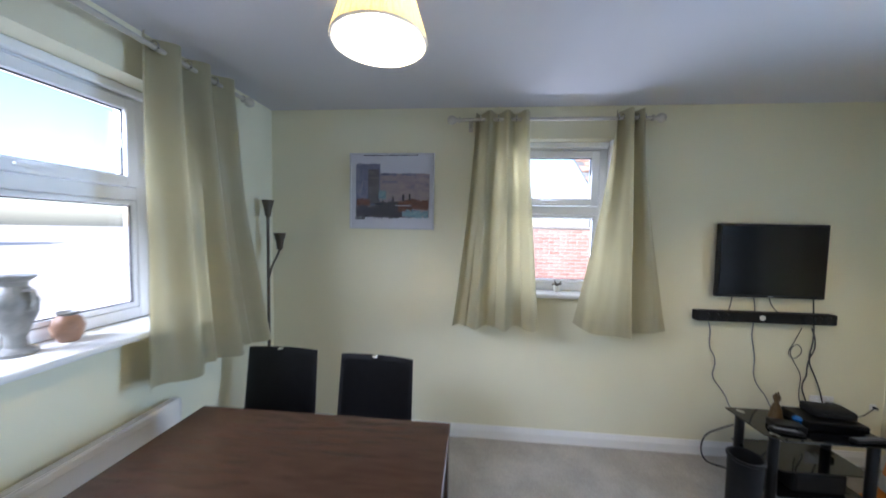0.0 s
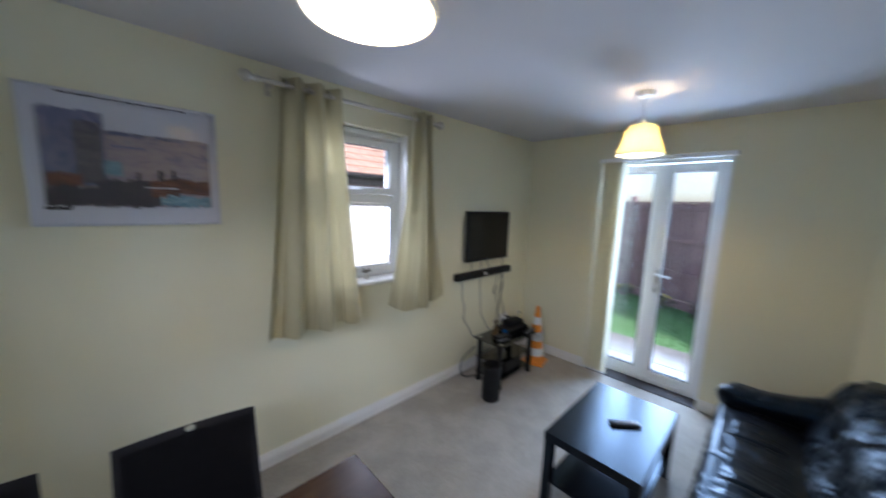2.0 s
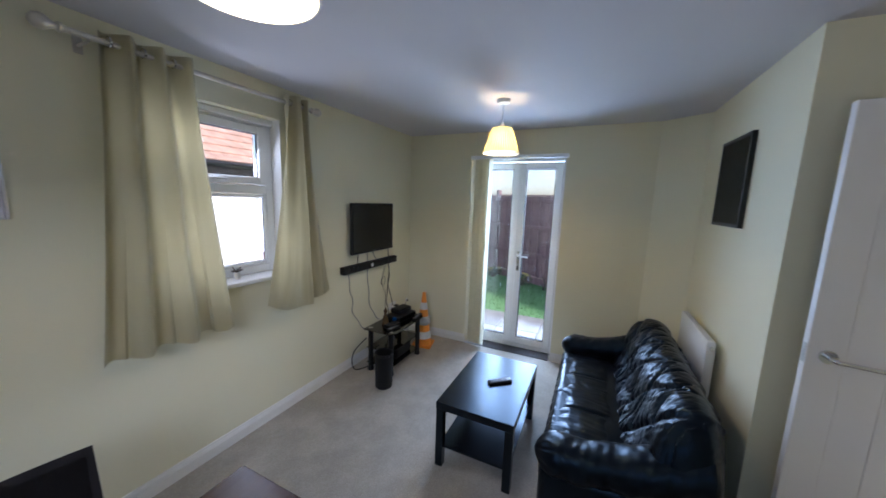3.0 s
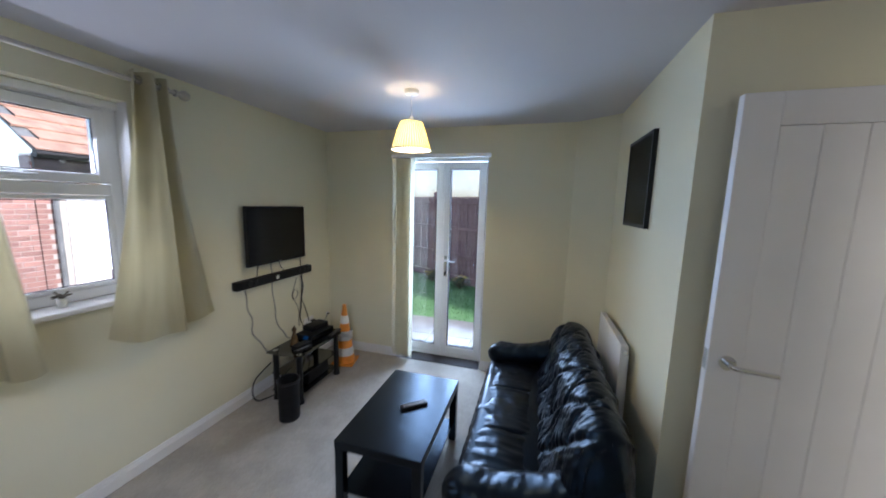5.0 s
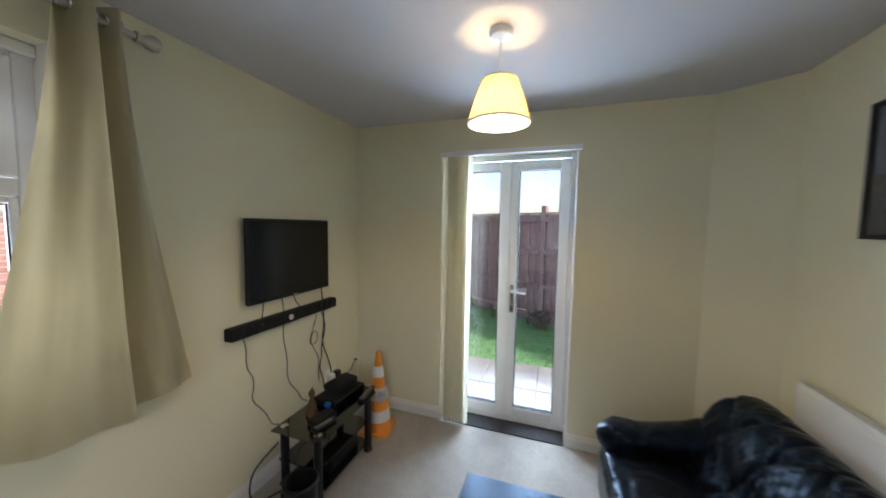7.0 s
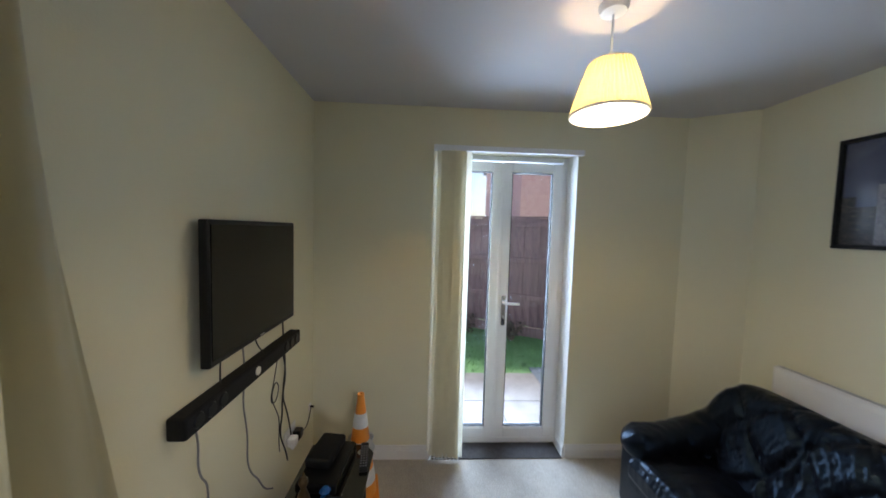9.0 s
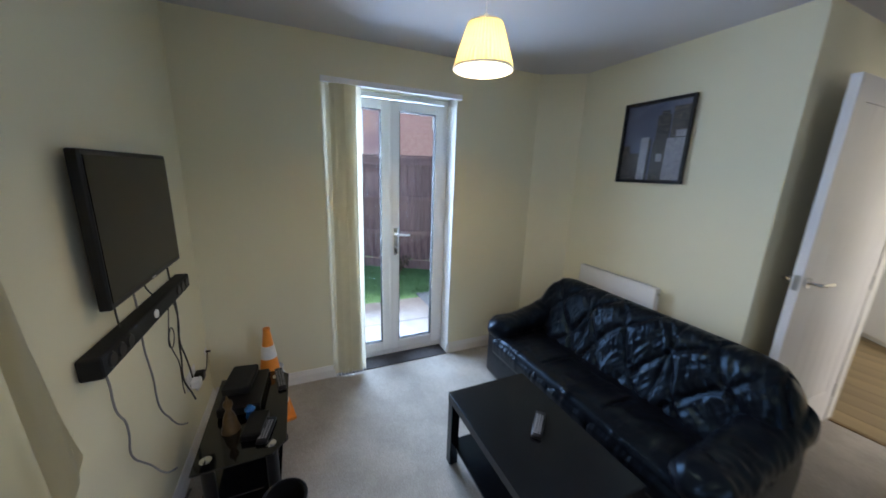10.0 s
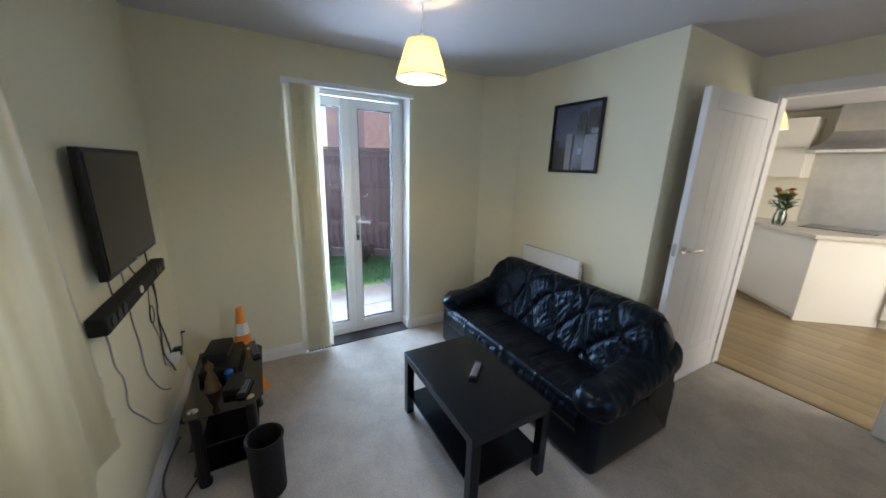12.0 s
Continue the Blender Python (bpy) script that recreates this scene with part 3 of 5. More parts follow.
def back_point(u, v):
    s = 2 * u - 1
    e = max(0.0, (abs(s) - 0.66) / 0.34)
    y, z = BACK[min(128, round(v * 128))]
    q = max(0.0, (abs(s) - 0.80) / 0.20) * math.pi / 2
    r = math.cos(q)
    x = math.copysign((min(abs(s), 0.80) + 0.20 * math.sin(q)) * (HALF - 0.012), s)
    z = 0.05 + (z - 0.05) * (1 - 0.05 * e * e)
    y += 0.05 * e * e * (z > 0.3)
    y, z = 0.27 + (y - 0.27) * (0.62 + 0.38 * r), (0.36 + (z - 0.36) * (0.30 + 0.70 * r) if z > 0.36 else z)
    p = Vector((x, y, z))
    if v < 0.66:
        # quilting: uneven diamonds pulled in along stitched seams, sharp folds fanning out from where they cross
        jx, jv = 0.22 * noise.noise((x * 2.7, v * 4, 1.7)), 0.18 * noise.noise((x * 3.3, v * 5, 7.1))
        a, b = x / 0.27 + jx, v / 0.27 + jv
        k1, k2 = (a + b) % 1.0, (a - b) % 1.0
        d1, d2 = min(k1, 1 - k1), min(k2, 1 - k2)
        d = min(d1, d2)
        seam = 1 - math.exp(-(d / 0.085) ** 1.2)
        third = abs(((s + 1) * 1.5) % 1.0 - 0.5) * 2
        split = 1 - math.exp(-((1 - third) / 0.045) ** 2) if abs(s) < 0.8 else 1
        fade = min(1, v / 0.06) * min(1, (0.66 - v) / 0.14) * min(1, r * 1.8)
        knot = math.exp(-((d1 * d1 + d2 * d2) / 0.09))
        c1, c2 = a + b, a - b
        ridge1, ridge2 = noise.noise((c1 * 6.0, c2 * 1.4, 4)), noise.noise((c2 * 6.0, c1 * 1.4, 12))
        fold = 0.006 * noise.noise((x * 11, v * 9, 3))
        fold += (0.006 + 0.010 * (1 - seam * 0.6) + 0.006 * knot) * (0.55 - 1.5 * min(abs(ridge1), abs(ridge2)) ** 0.8)
        fold += 0.002 * noise.noise((c1 * 14, c2 * 3, 8)) + 0.002 * noise.noise((c2 * 14, c1 * 3, 21))
        bulge = (0.024 * seam + 0.014 * split - 0.030 + fold) * fade
        p += Vector((0, 1, 0.45)).normalized() * bulge
    else:
        p.y += 0.006 * (crease(p, 5, 8) - 0.5)
    return p


bm, g = sheet(400, 128, back_point)
bm.faces.new([r[0] for r in g])
bm.faces.new([r[-1] for r in reversed(g)])
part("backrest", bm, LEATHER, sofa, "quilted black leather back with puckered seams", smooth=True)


def seat_point(u, v):
    s = 2 * u - 1
    edge = [(0.46, 0.36), (0.60, 0.388), (0.78, 0.392), (0.865, 0.372), (0.898, 0.315), (0.895, 0.25), (0.886, 0.225), (0.884, 0.19)]
    f = v * (len(edge) - 1)
    k = min(int(f), len(edge) - 2)
    a, b = edge[k], edge[k + 1]
    f -= k
    y, z = a[0] + (b[0] - a[0]) * f, a[1] + (b[1] - a[1]) * f
    p = Vector((s * (HALF - 0.13), y, z))
    third = abs(((s + 1) * 1.5) % 1.0 - 0.5) * 2
    sag = math.exp(-((1 - third) / 0.04) ** 2) if abs(s) < 0.85 else 0
    front = math.exp(-((v - 0.55) / 0.15) ** 2)
    pucker = (0.008 * noise.noise((p.x * 21, v * 2.0, 4)) + 0.007 * (0.3 - abs(noise.noise((p.x * 34, v * 2.4, 8))))) * front
    top = 1.0 if v < 0.5 else 0.35
    soft = 0.011 * noise.noise((p.x * 5, p.y * 8, 17)) + 0.006 * noise.noise((p.x * 13, p.y * 19, 2)) + 0.006 * (0.3 - abs(noise.noise((p.x * 9 + p.y * 6, p.y * 15 - p.x * 4, 31)))) + 0.007 * (0.35 - abs(noise.noise((p.x * 15, p.y * 3.2, 40)))) + 0.003 * (0.35 - abs(noise.noise((p.x * 31, p.y * 6.5, 44))))
    p += Vector((0, 0.55, 0.8)) * (soft * top + 0.006 - 0.016 * sag * (0.4 + 0.6 * top) + pucker)
    return p


bm, g = sheet(260, 60, seat_point)
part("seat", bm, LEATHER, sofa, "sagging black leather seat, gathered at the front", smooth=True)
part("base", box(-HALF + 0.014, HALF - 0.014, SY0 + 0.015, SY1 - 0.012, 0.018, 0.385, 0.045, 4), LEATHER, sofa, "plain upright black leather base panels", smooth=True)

for side in (-1, 1):
    def arm_point(u, v, side=side):
        # a padded roll, falling from the back to a rounded nose at the front
        w = math.sin(min(1.0, (1 - u) / 0.16) * math.pi / 2) ** 0.55 if u > 0.84 else 1.0
        y = 0.22 + u * (SY1 + 0.022 - 0.22)
        mid_z = 0.415 + 0.115 * max(0.0, 1 - u / 0.75) ** 1.4
        wide, tall = 0.108 * max(w, 0.02), (0.088 + 0.035 * max(0.0, 1 - u / 0.5)) * max(w, 0.02)
        t = 2 * math.pi * v
        c, q = math.cos(t), math.sin(t)
        p = Vector((side * (HALF - 0.100) + wide * math.copysign(abs(c) ** 0.8, c), y, mid_z + tall * math.copysign(abs(q) ** 0.85, q)))
        gather = math.exp(-((u - 0.93) / 0.07) ** 2)
        wr = 0.009 * noise.noise((p.x * 9, p.y * 12, p.z * 9 + side)) + 0.006 * noise.noise((p.x * 24, p.y * 30, p.z * 12)) + 0.008 * gather * noise.noise((v * 22, u * 4, side))
        return p + Vector((c * side * side, 0, q)) * wr * min(1, w * 1.2)

    bm, g = sheet(44, 72, lambda a, b, f=arm_point: f(b, a), closed_u=True)
    bm.faces.new(list(reversed(g[0])))
    bm.faces.new(g[-1])
    bmesh.ops.recalc_face_normals(bm, faces=bm.faces[:])
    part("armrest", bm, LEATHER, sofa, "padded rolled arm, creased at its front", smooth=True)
for x in (-HALF + 0.12, HALF - 0.12):
    for y in (SY0 + 0.12, SY1 - 0.10):
        part("foot", turned([(0.025, 0.0), (0.03, 0.02)], 14, (x, y)), BLACK, sofa)

# ---- coffee table ----
CX0, CX1, CY0, CY1, CZ = 2.035, 2.805, 1.045, 1.525, 0.432
coffee = thing("coffee_table", "low black-brown veneered coffee table with a lower shelf", "coffee table", at=(CX0, CY0, 0))
CW, CD = CX1 - CX0, CY1 - CY0
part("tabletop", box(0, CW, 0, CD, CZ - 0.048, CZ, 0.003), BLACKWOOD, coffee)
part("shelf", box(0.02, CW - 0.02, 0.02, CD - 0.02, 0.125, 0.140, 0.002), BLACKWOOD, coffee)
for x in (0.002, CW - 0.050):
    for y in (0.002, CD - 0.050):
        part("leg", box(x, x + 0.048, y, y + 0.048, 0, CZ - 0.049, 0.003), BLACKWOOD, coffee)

BUTTON = mat("grey_rubber_buttons", (0.30, 0.30, 0.31), 0.6)


def remote(at, rz, length, label, width=0.046):
    r = thing("remote_control", label, "remote control", "remote controls", at, rz)
    part("case", box(-length / 2, length / 2, -width / 2, width / 2, 0, 0.019, 0.007, 3), BLACK, r, smooth=True)
    for i in range(9):
        for j in range(3):
            x = -length / 2 + 0.022 + i * (length - 0.04) / 9
            part("button", box(x - 0.004, x + 0.004, (j - 1) * 0.012 - 0.004, (j - 1) * 0.012 + 0.004, 0.0185, 0.0212, 0.001, 1), BUTTON, r)
    return r


remote((2.43, 1.235, CZ), -48, 0.17, "black remote control with grey buttons on the coffee table")

# ---- television and soundbar ----
SCREEN = mat("dark_glossy_screen", (0.004, 0.004, 0.005), 0.16, vary=0.05, spec=0.3)
tv = thing("television", "black flat-screen television on the wall, switched off", "television", at=(2.70, YB, 1.118))
part("casing", box(0, 0.656, -0.062, -0.030, 0, 0.482, 0.006), BLACK, tv)
part("screen", box(0.012, 0.644, -0.0645, -0.0622, 0.022, 0.466), SCREEN, tv, "dark glossy blank screen")
part("rear_housing", box(0.08, 0.58, -0.030, -0.018, 0.05, 0.36, 0.01), MATTBLACK, tv)
part("wall_bracket", box(0.22, 0.44, -0.018, 0.0, 0.12, 0.34, 0.003), STEEL, tv)
part("badge", box(0.315, 0.345, -0.0655, -0.0622, 0.008, 0.013), STEEL, tv)
bar = thing("soundbar", "long black soundbar on the wall under the television", "soundbar", at=(2.592, YB, 0.950))
part("body", box(0, 0.850, -0.062, -0.004, 0, 0.070, 0.008), MATTBLACK, bar)
part("wall_plate", box(0.2, 0.7, -0.004, 0.0, 0.01, 0.06), STEEL, bar)
for x in (0.055, 0.115, 0.175, 0.675, 0.735, 0.795):
    m3 = bmesh.new()
    bmesh.ops.create_cone(m3, segments=24, radius1=0.027, radius2=0.021, depth=0.008, cap_ends=True, matrix=pose(x, -0.063, 0.036, 90, 0, 0))
    part("speaker_cone", m3, BLACK, bar)
m3 = bmesh.new()
bmesh.ops.create_cone(m3, segments=24, radius1=0.017, radius2=0.017, depth=0.006, cap_ends=True, matrix=pose(0.40, -0.064, 0.036, 90, 0, 0))
part("dial", m3, TRIM, bar, "pale round badge")

# ---- cables ----
CORD = mat("black_cable", (0.02, 0.02, 0.02), 0.5)
GREYCORD = mat("grey_cable", (0.22, 0.22, 0.22), 0.5)


def cable(label, pts, r=0.0035, m=None):
    kinked = [pts[0]]
    for i, (a, b) in enumerate(zip(pts, pts[1:])):
        if "hanging" in label:
            kinked.append(((a[0] + b[0]) / 2 + 0.011 * (-1) ** i, (a[1] + b[1]) / 2, (a[2] + b[2]) / 2 - 0.006 * (i % 3)))
        kinked.append(b)
    c = link("cable", tube(kinked, r, 7, 3), m or CORD, smooth=True)
    return tagged(c, label, "cable", "wall cables")


W = YB - 0.012
cable("thin grey cable hanging down the wall from the soundbar", [(2.70, W, 0.93), (2.71, W, 0.80), (2.75, W - .004, 0.70), (2.74, W, 0.58), (2.80, W, 0.48), (2.83, W - 0.03, 0.40), (2.85, W - 0.08, 0.372)], 0.0035, GREYCORD)
cable("thin grey cable hanging down the wall behind the stand", [(2.97, W, 1.12), (2.98, W, 0.93), (2.99, W, 0.78), (3.00, W, 0.62), (3.04, W, 0.50), (3.10, W, 0.42), (3.12, W - 0.05, 0.372)], 0.0035, GREYCORD)
cable("black power cable running from the television to the socket", [(3.335, W, 1.13), (3.345, W, 1.00), (3.35, W - 0.01, 0.85), (3.33, W, 0.70), (3.38, W, 0.60), (3.42, W, 0.50), (3.44, W, 0.42)], 0.004)
cable("black cable hanging from the soundbar's end", [(3.34, W, 0.92), (3.37, W, 0.78), (3.33, W, 0.66), (3.31, W, 0.55), (3.33, W, 0.45), (3.30, W - 0.04, 0.372)], 0.004)
cable("thin black cable looped loosely on the wall", [(3.28, W, 0.92), (3.24, W, 0.82), (3.20, W, 0.74), (3.25, W, 0.70), (3.30, W, 0.76), (3.26, W, 0.82), (3.21, W, 0.76), (3.25, W, 0.68), (3.30, W, 0.60), (3.29, W, 0.48), (3.30, W, 0.42)], 0.0025)
cable("short black cable between television and soundbar", [(2.84, W, 1.14), (2.83, W, 1.06), (2.80, W - .02, 1.0), (2.80, W, 0.96)], 0.003)
cable("short black cable between television and soundbar", [(3.06, W, 1.14), (3.08, W, 1.06), (3.13, W - .02, 1.0), (3.13, W, 0.96)], 0.003)
cable("thick black cable coiled on the carpet behind the stand", [(2.80, 2.66, 0.30), (2.74, 2.70, 0.24), (2.675, 2.72, 0.19), (2.64, 2.71, 0.10), (2.66, 2.69, 0.02), (2.74, 2.67, 0.007), (2.86, 2.62, 0.007)], 0.005)
cable("black cable trailing to the aerial socket", [(3.46, W, 0.40), (3.55, W - 0.01, 0.36), (3.66, W - 0.01, 0.33), (3.755, W, 0.40)], 0.003)

# ---- glass television stand ----
BGLASS = mat("black_glass", (0.004, 0.004, 0.005), 0.06, vary=0.05, spec=0.8)
TX0, TX1, TY0, TY1, TZ = 2.725, 3.345, 2.305, 2.635, 0.425
stand = thing("tv_stand", "black glass television stand with three shelves and round legs", "tv stand", at=(TX0, TY0, 0))
TW, TD = TX1 - TX0, TY1 - TY0
for z, inset in ((TZ, 0), (0.225, 0.05), (0.075, 0.05)):
    part("shelf", extrude_poly([(inset, TD), (inset, 0.05 + inset), (inset + 0.06, inset), (TW - inset - 0.06, inset), (TW - inset, 0.05 + inset), (TW - inset, TD)], z - 0.008, z), BGLASS, stand, "black tempered glass shelf")
for x in (0.06, TW - 0.06):
    for y in (0.06, TD - 0.04):
        leg = part("leg", turned([(0.0, 0.0), (0.030, 0.0), (0.030, 0.02), (0.024, 0.025), (0.024, TZ - 0.009), (0.0, TZ - 0.009)], 20, (x, y), cap=False), BLACK, stand, smooth=True)
        part("leg_cap", turned([(0.0, TZ + 0.004), (0.012, TZ + 0.003), (0.022, TZ)][::-1], 18, (x, y), cap=False), CHROME, leg, "chrome cap", smooth=True)

boxm = thing("set_top_box", "black set-top box with a raised back on the stand", "set-top box", at=(3.16, 2.50, TZ), rz=-4)
part("case", box(-0.15, 0.15, -0.09, 0.09, 0.004, 0.050, 0.008), BLACK, boxm)
part("front_panel", box(-0.14, 0.14, -0.0935, -0.0905, 0.010, 0.044), SCREEN, boxm)
for x in (-0.12, 0.12):
    part("foot", turned([(0.012, 0.0), (0.012, 0.005)], 12, (x, 0)), MATTBLACK, boxm)
console = thing("media_box", "small black media player resting on the set-top box", "media player", at=(3.20, 2.52, TZ + 0.050), rz=-8)
part("case", box(-0.10, 0.10, -0.06, 0.06, 0, 0.048, 0.012, 3), MATTBLACK, console, smooth=True)
part("vent", box(-0.07, 0.07, -0.062, -0.0605, 0.012, 0.030), BLACK, console)
remote((2.86, 2.385, TZ), -12, 0.15, "black remote control lying on the glass stand")
remote((3.24, 2.345, TZ), 8, 0.20, "slim black remote control lying on the stand's edge", 0.04)
hub = thing("small_black_box", "small black electronic box on the glass stand", "electronic box", at=(2.90, 2.43, TZ), rz=-10)
part("case", box(-0.075, 0.075, -0.04, 0.04, 0, 0.035, 0.006), BLACK, hub)
part("display", box(-0.03, 0.03, -0.0425, -0.0405, 0.010, 0.026), SCREEN, hub)

BRONZE = mat("aged_bronze", (0.16, 0.10, 0.045), 0.4, 0.6, vary=0.25, scale=25, bump=0.2, bump_scale=80)
bm = turned([(0.0, 0.0), (0.038, 0.0), (0.036, 0.012), (0.030, 0.03), (0.026, 0.06), (0.018, 0.085), (0.011, 0.10), (0.013, 0.112), (0.019, 0.125), (0.018, 0.140), (0.010, 0.150), (0.0, 0.152)], 20, cap=False)
for s in (-1, 1):
    ear = bmesh.new()
    bmesh.ops.create_cone(ear, segments=8, radius1=0.008, radius2=0.001, depth=0.022, cap_ends=True, matrix=pose(s * 0.010, 0, 0.156))
    me = bpy.data.meshes.new("tmp")
    ear.to_mesh(me)
    ear.free()
    bm.from_mesh(me)
cat = link("cat_figurine", bm, BRONZE, smooth=True)
cat.matrix_world = pose(2.93, 2.53, TZ, 0, 0, 20)
tagged(cat, "seated bronze animal figurine on the glass stand", "figurine")
BLUE = mat("blue_glass", (0.02, 0.13, 0.42), 0.12, vary=0.2)
tagged(link("blue_ornament", turned([(0.0, 0.0), (0.018, 0.0), (0.022, 0.012), (0.016, 0.030), (0.024, 0.045), (0.012, 0.060), (0.0, 0.062)], 9, cap=False), BLUE), "small blue glass ornament beside the figurine", "ornament").matrix_world = pose(2.985, 2.46, TZ)
player = thing("black_box", "black box standing on the stand's lowest shelf", "electronic box", at=(3.05, 2.50, 0.075))
part("case", box(-0.12, 0.16, -0.10, 0.10, 0, 0.11, 0.008), MATTBLACK, player)
part("grille", box(-0.10, 0.14, -0.103, -0.1005, 0.015, 0.095), BLACK, player)

# ---- waste bin, cone ----
binm = thing("waste_bin", "tall round black waste bin standing open on the carpet", "bin", at=(2.605, 2.315, 0))
part("body", turned([(0.0, 0.0), (0.066, 0.0), (0.074, 0.008), (0.076, 0.20), (0.078, 0.300), (0.0815, 0.308), (0.0815, 0.316), (0.072, 0.316), (0.071, 0.012), (0.0, 0.010)], 36, cap=False), MATTBLACK, binm, smooth=True)
part("rim", turned([(0.080, 0.302), (0.0845, 0.306), (0.0845, 0.318), (0.080, 0.321), (0.0725, 0.318), (0.0725, 0.3165), (0.080, 0.302)], 36, cap=False), BLACK, binm, smooth=True)
ORANGE = mat("orange_plastic", (0.86, 0.30, 0.03), 0.45, vary=0.08, scale=12)
WHITEBAND = mat("white_reflective_band", (0.78, 0.78, 0.76), 0.4, vary=0.06, scale=30)
cone = thing("traffic_cone", "orange plastic traffic cone with white reflective bands", "traffic cone", at=(3.52, 2.42, 0), rz=12)
bm = box(-0.112, 0.112, -0.112, 0.112, 0.0, 0.022, 0.006)
part("foot", bm, ORANGE, cone)
cuts = [(0.022, 0.098), (0.095, 0.088), (0.175, 0.077), (0.255, 0.066), (0.345, 0.054), (0.425, 0.043), (0.505, 0.032), (0.600, 0.019)]
for i, ((z0, r0), (z1, r1)) in enumerate(zip(cuts, cuts[1:])):
    lip = 0.0025 if i % 2 else 0.0
    part("band" if i % 2 else "cone_ring", turned([(0.0, z0), (r0 + lip, z0), (r1 + lip, z1), (0.0, z1)], 32, cap=False), WHITEBAND if i % 2 else ORANGE, cone, smooth=True)
part("tip", turned([(0.019, 0.600), (0.021, 0.603), (0.020, 0.616), (0.009, 0.616), (0.008, 0.60)], 20, cap=False), ORANGE, cone, smooth=True)
BAG = mat("white_polythene", (0.74, 0.74, 0.73), 0.4, vary=0.06, scale=20)
bm, g = sheet(40, 8, lambda u, v: Vector(((0.074 + 0.016 * noise.noise((u * 9, v * 4, 2))) * math.cos(2 * math.pi * u), (0.074 + 0.016 * noise.noise((u * 9, v * 4, 2))) * math.sin(2 * math.pi * u), 0.255 + 0.09 * v)), True)
bmesh.ops.solidify(bm, geom=bm.faces[:], thickness=0.002)
part("loose_band", bm, BAG, cone, "loose crumpled white sleeve", smooth=True)

# ---- sockets ----


def socket(at, rz, label, double=True):
    s = thing("wall_socket", label, "socket", at=at, rz=rz)
    w = 0.073 if double else 0.043
    part("plate", box(-w, w, -0.009, 0.0, -0.043, 0.043, 0.004), TRIM, s)
    for k in ((-0.035, 0.035) if double else (0,)):
        part("switch", box(k - 0.006, k + 0.006, -0.013, -0.0092, 0.014, 0.032, 0.002), UPVC, s)
        part("pin_slots", box(k - 0.010, k + 0.010, -0.0105, -0.0092, -0.026, -0.020), BLACK, s)
    return s


socket((3.44, YB, 0.42), 0, "white double wall socket behind the television stand")
plug = thing("plug", "black mains plug pushed into the wall socket", "plug", at=(3.475, YB - 0.0135, 0.405))
part("case", box(-0.025, 0.025, -0.045, 0, -0.025, 0.025, 0.008), BLACK, plug)
part("cord_guard", box(-0.008, 0.008, -0.030, -0.015, -0.045, -0.024, 0.003), BLACK, plug)
plug2 = thing("plug", "white mains plug pushed into the wall socket", "plug", at=(3.405, YB - 0.0135, 0.405))
part("case", box(-0.025, 0.025, -0.045, 0, -0.025, 0.025, 0.008), UPVC, plug2)
part("cord_guard", box(-0.008, 0.008, -0.030, -0.015, -0.045, -0.024, 0.003), UPVC, plug2)
aer = thing("aerial_socket", "small white aerial socket on the wall", "socket", at=(3.755, YB, 0.405))
part("plate", box(-0.02, 0.02, -0.006, 0, -0.02, 0.02, 0.003), TRIM, aer)
part("connector", tube([(0, -0.004, 0), (0, -0.03, 0)], 0.007, 10), BLACK, aer)

# ---- pictures ----


def noise_image(name, scale, stops, stretch=(1, 1, 1), wscale=2.0):
    """A blotched, painted-looking surface made of stepped noise colours."""
    m = mat(name, (0.5, 0.5, 0.5), 0.55)
    t = m.node_tree
    p = t.nodes["Principled BSDF"]
    co = t.nodes["Texture Coordinate"]
    mp = t.nodes.new("ShaderNodeMapping")
    mp.inputs["Scale"].default_value = stretch
    n = t.nodes.new("ShaderNodeTexNoise")
    n.inputs["Scale"].default_value, n.inputs["Detail"].default_value, n.inputs["Distortion"].default_value = scale, 8, wscale
    r = t.nodes.new("ShaderNodeValToRGB")
    r.color_ramp.elements[0].position, r.color_ramp.elements[0].color = stops[0][0], (*stops[0][1], 1)
    r.color_ramp.elements[1].position, r.color_ramp.elements[1].color = stops[-1][0], (*stops[-1][1], 1)
    for pos, c in stops[1:-1]:
        r.color_ramp.elements.new(pos).color = (*c, 1)
    t.links.new(co.outputs["Object"], mp.inputs[0])
    t.links.new(mp.outputs[0], n.inputs["Vector"])
    t.links.new(n.outputs[0], r.inputs[0])
    t.links.new(r.outputs[0], p.inputs["Base Color"])
    return m


PANE = glass("picture_glass", rough=0.02)
MATTPANE = glass("low_glare_picture_glass", rough=0.08, ior=1.14)
PAPER = mat("white_paper", (0.70, 0.69, 0.73), 0.7, vary=0.02)
WASH = noise_image("washed_pink_grey_paint", 9, [(0.3, (0.22, 0.20, 0.27)), (0.45, (0.36, 0.28, 0.30)), (0.6, (0.44, 0.35, 0.32)), (0.75, (0.26, 0.25, 0.34))], (1, 1, 2.5))
SLATE = noise_image("slate_blue_paint", 10, [(0.3, (0.10, 0.11, 0.20)), (0.5, (0.18, 0.18, 0.28)), (0.7, (0.28, 0.26, 0.33))], (1.5, 1, 1))
SLATE2 = noise_image("dark_brown_grey_paint", 12, [(0.3, (0.05, 0.045, 0.07)), (0.5, (0.11, 0.09, 0.11)), (0.7, (0.20, 0.16, 0.17))], (1, 1, 1.6))
RUST = noise_image("rust_paint", 14, [(0.3, (0.04, 0.010, 0.008)), (0.5, (0.14, 0.035, 0.015)), (0.7, (0.22, 0.075, 0.035))], (1, 1, 2))
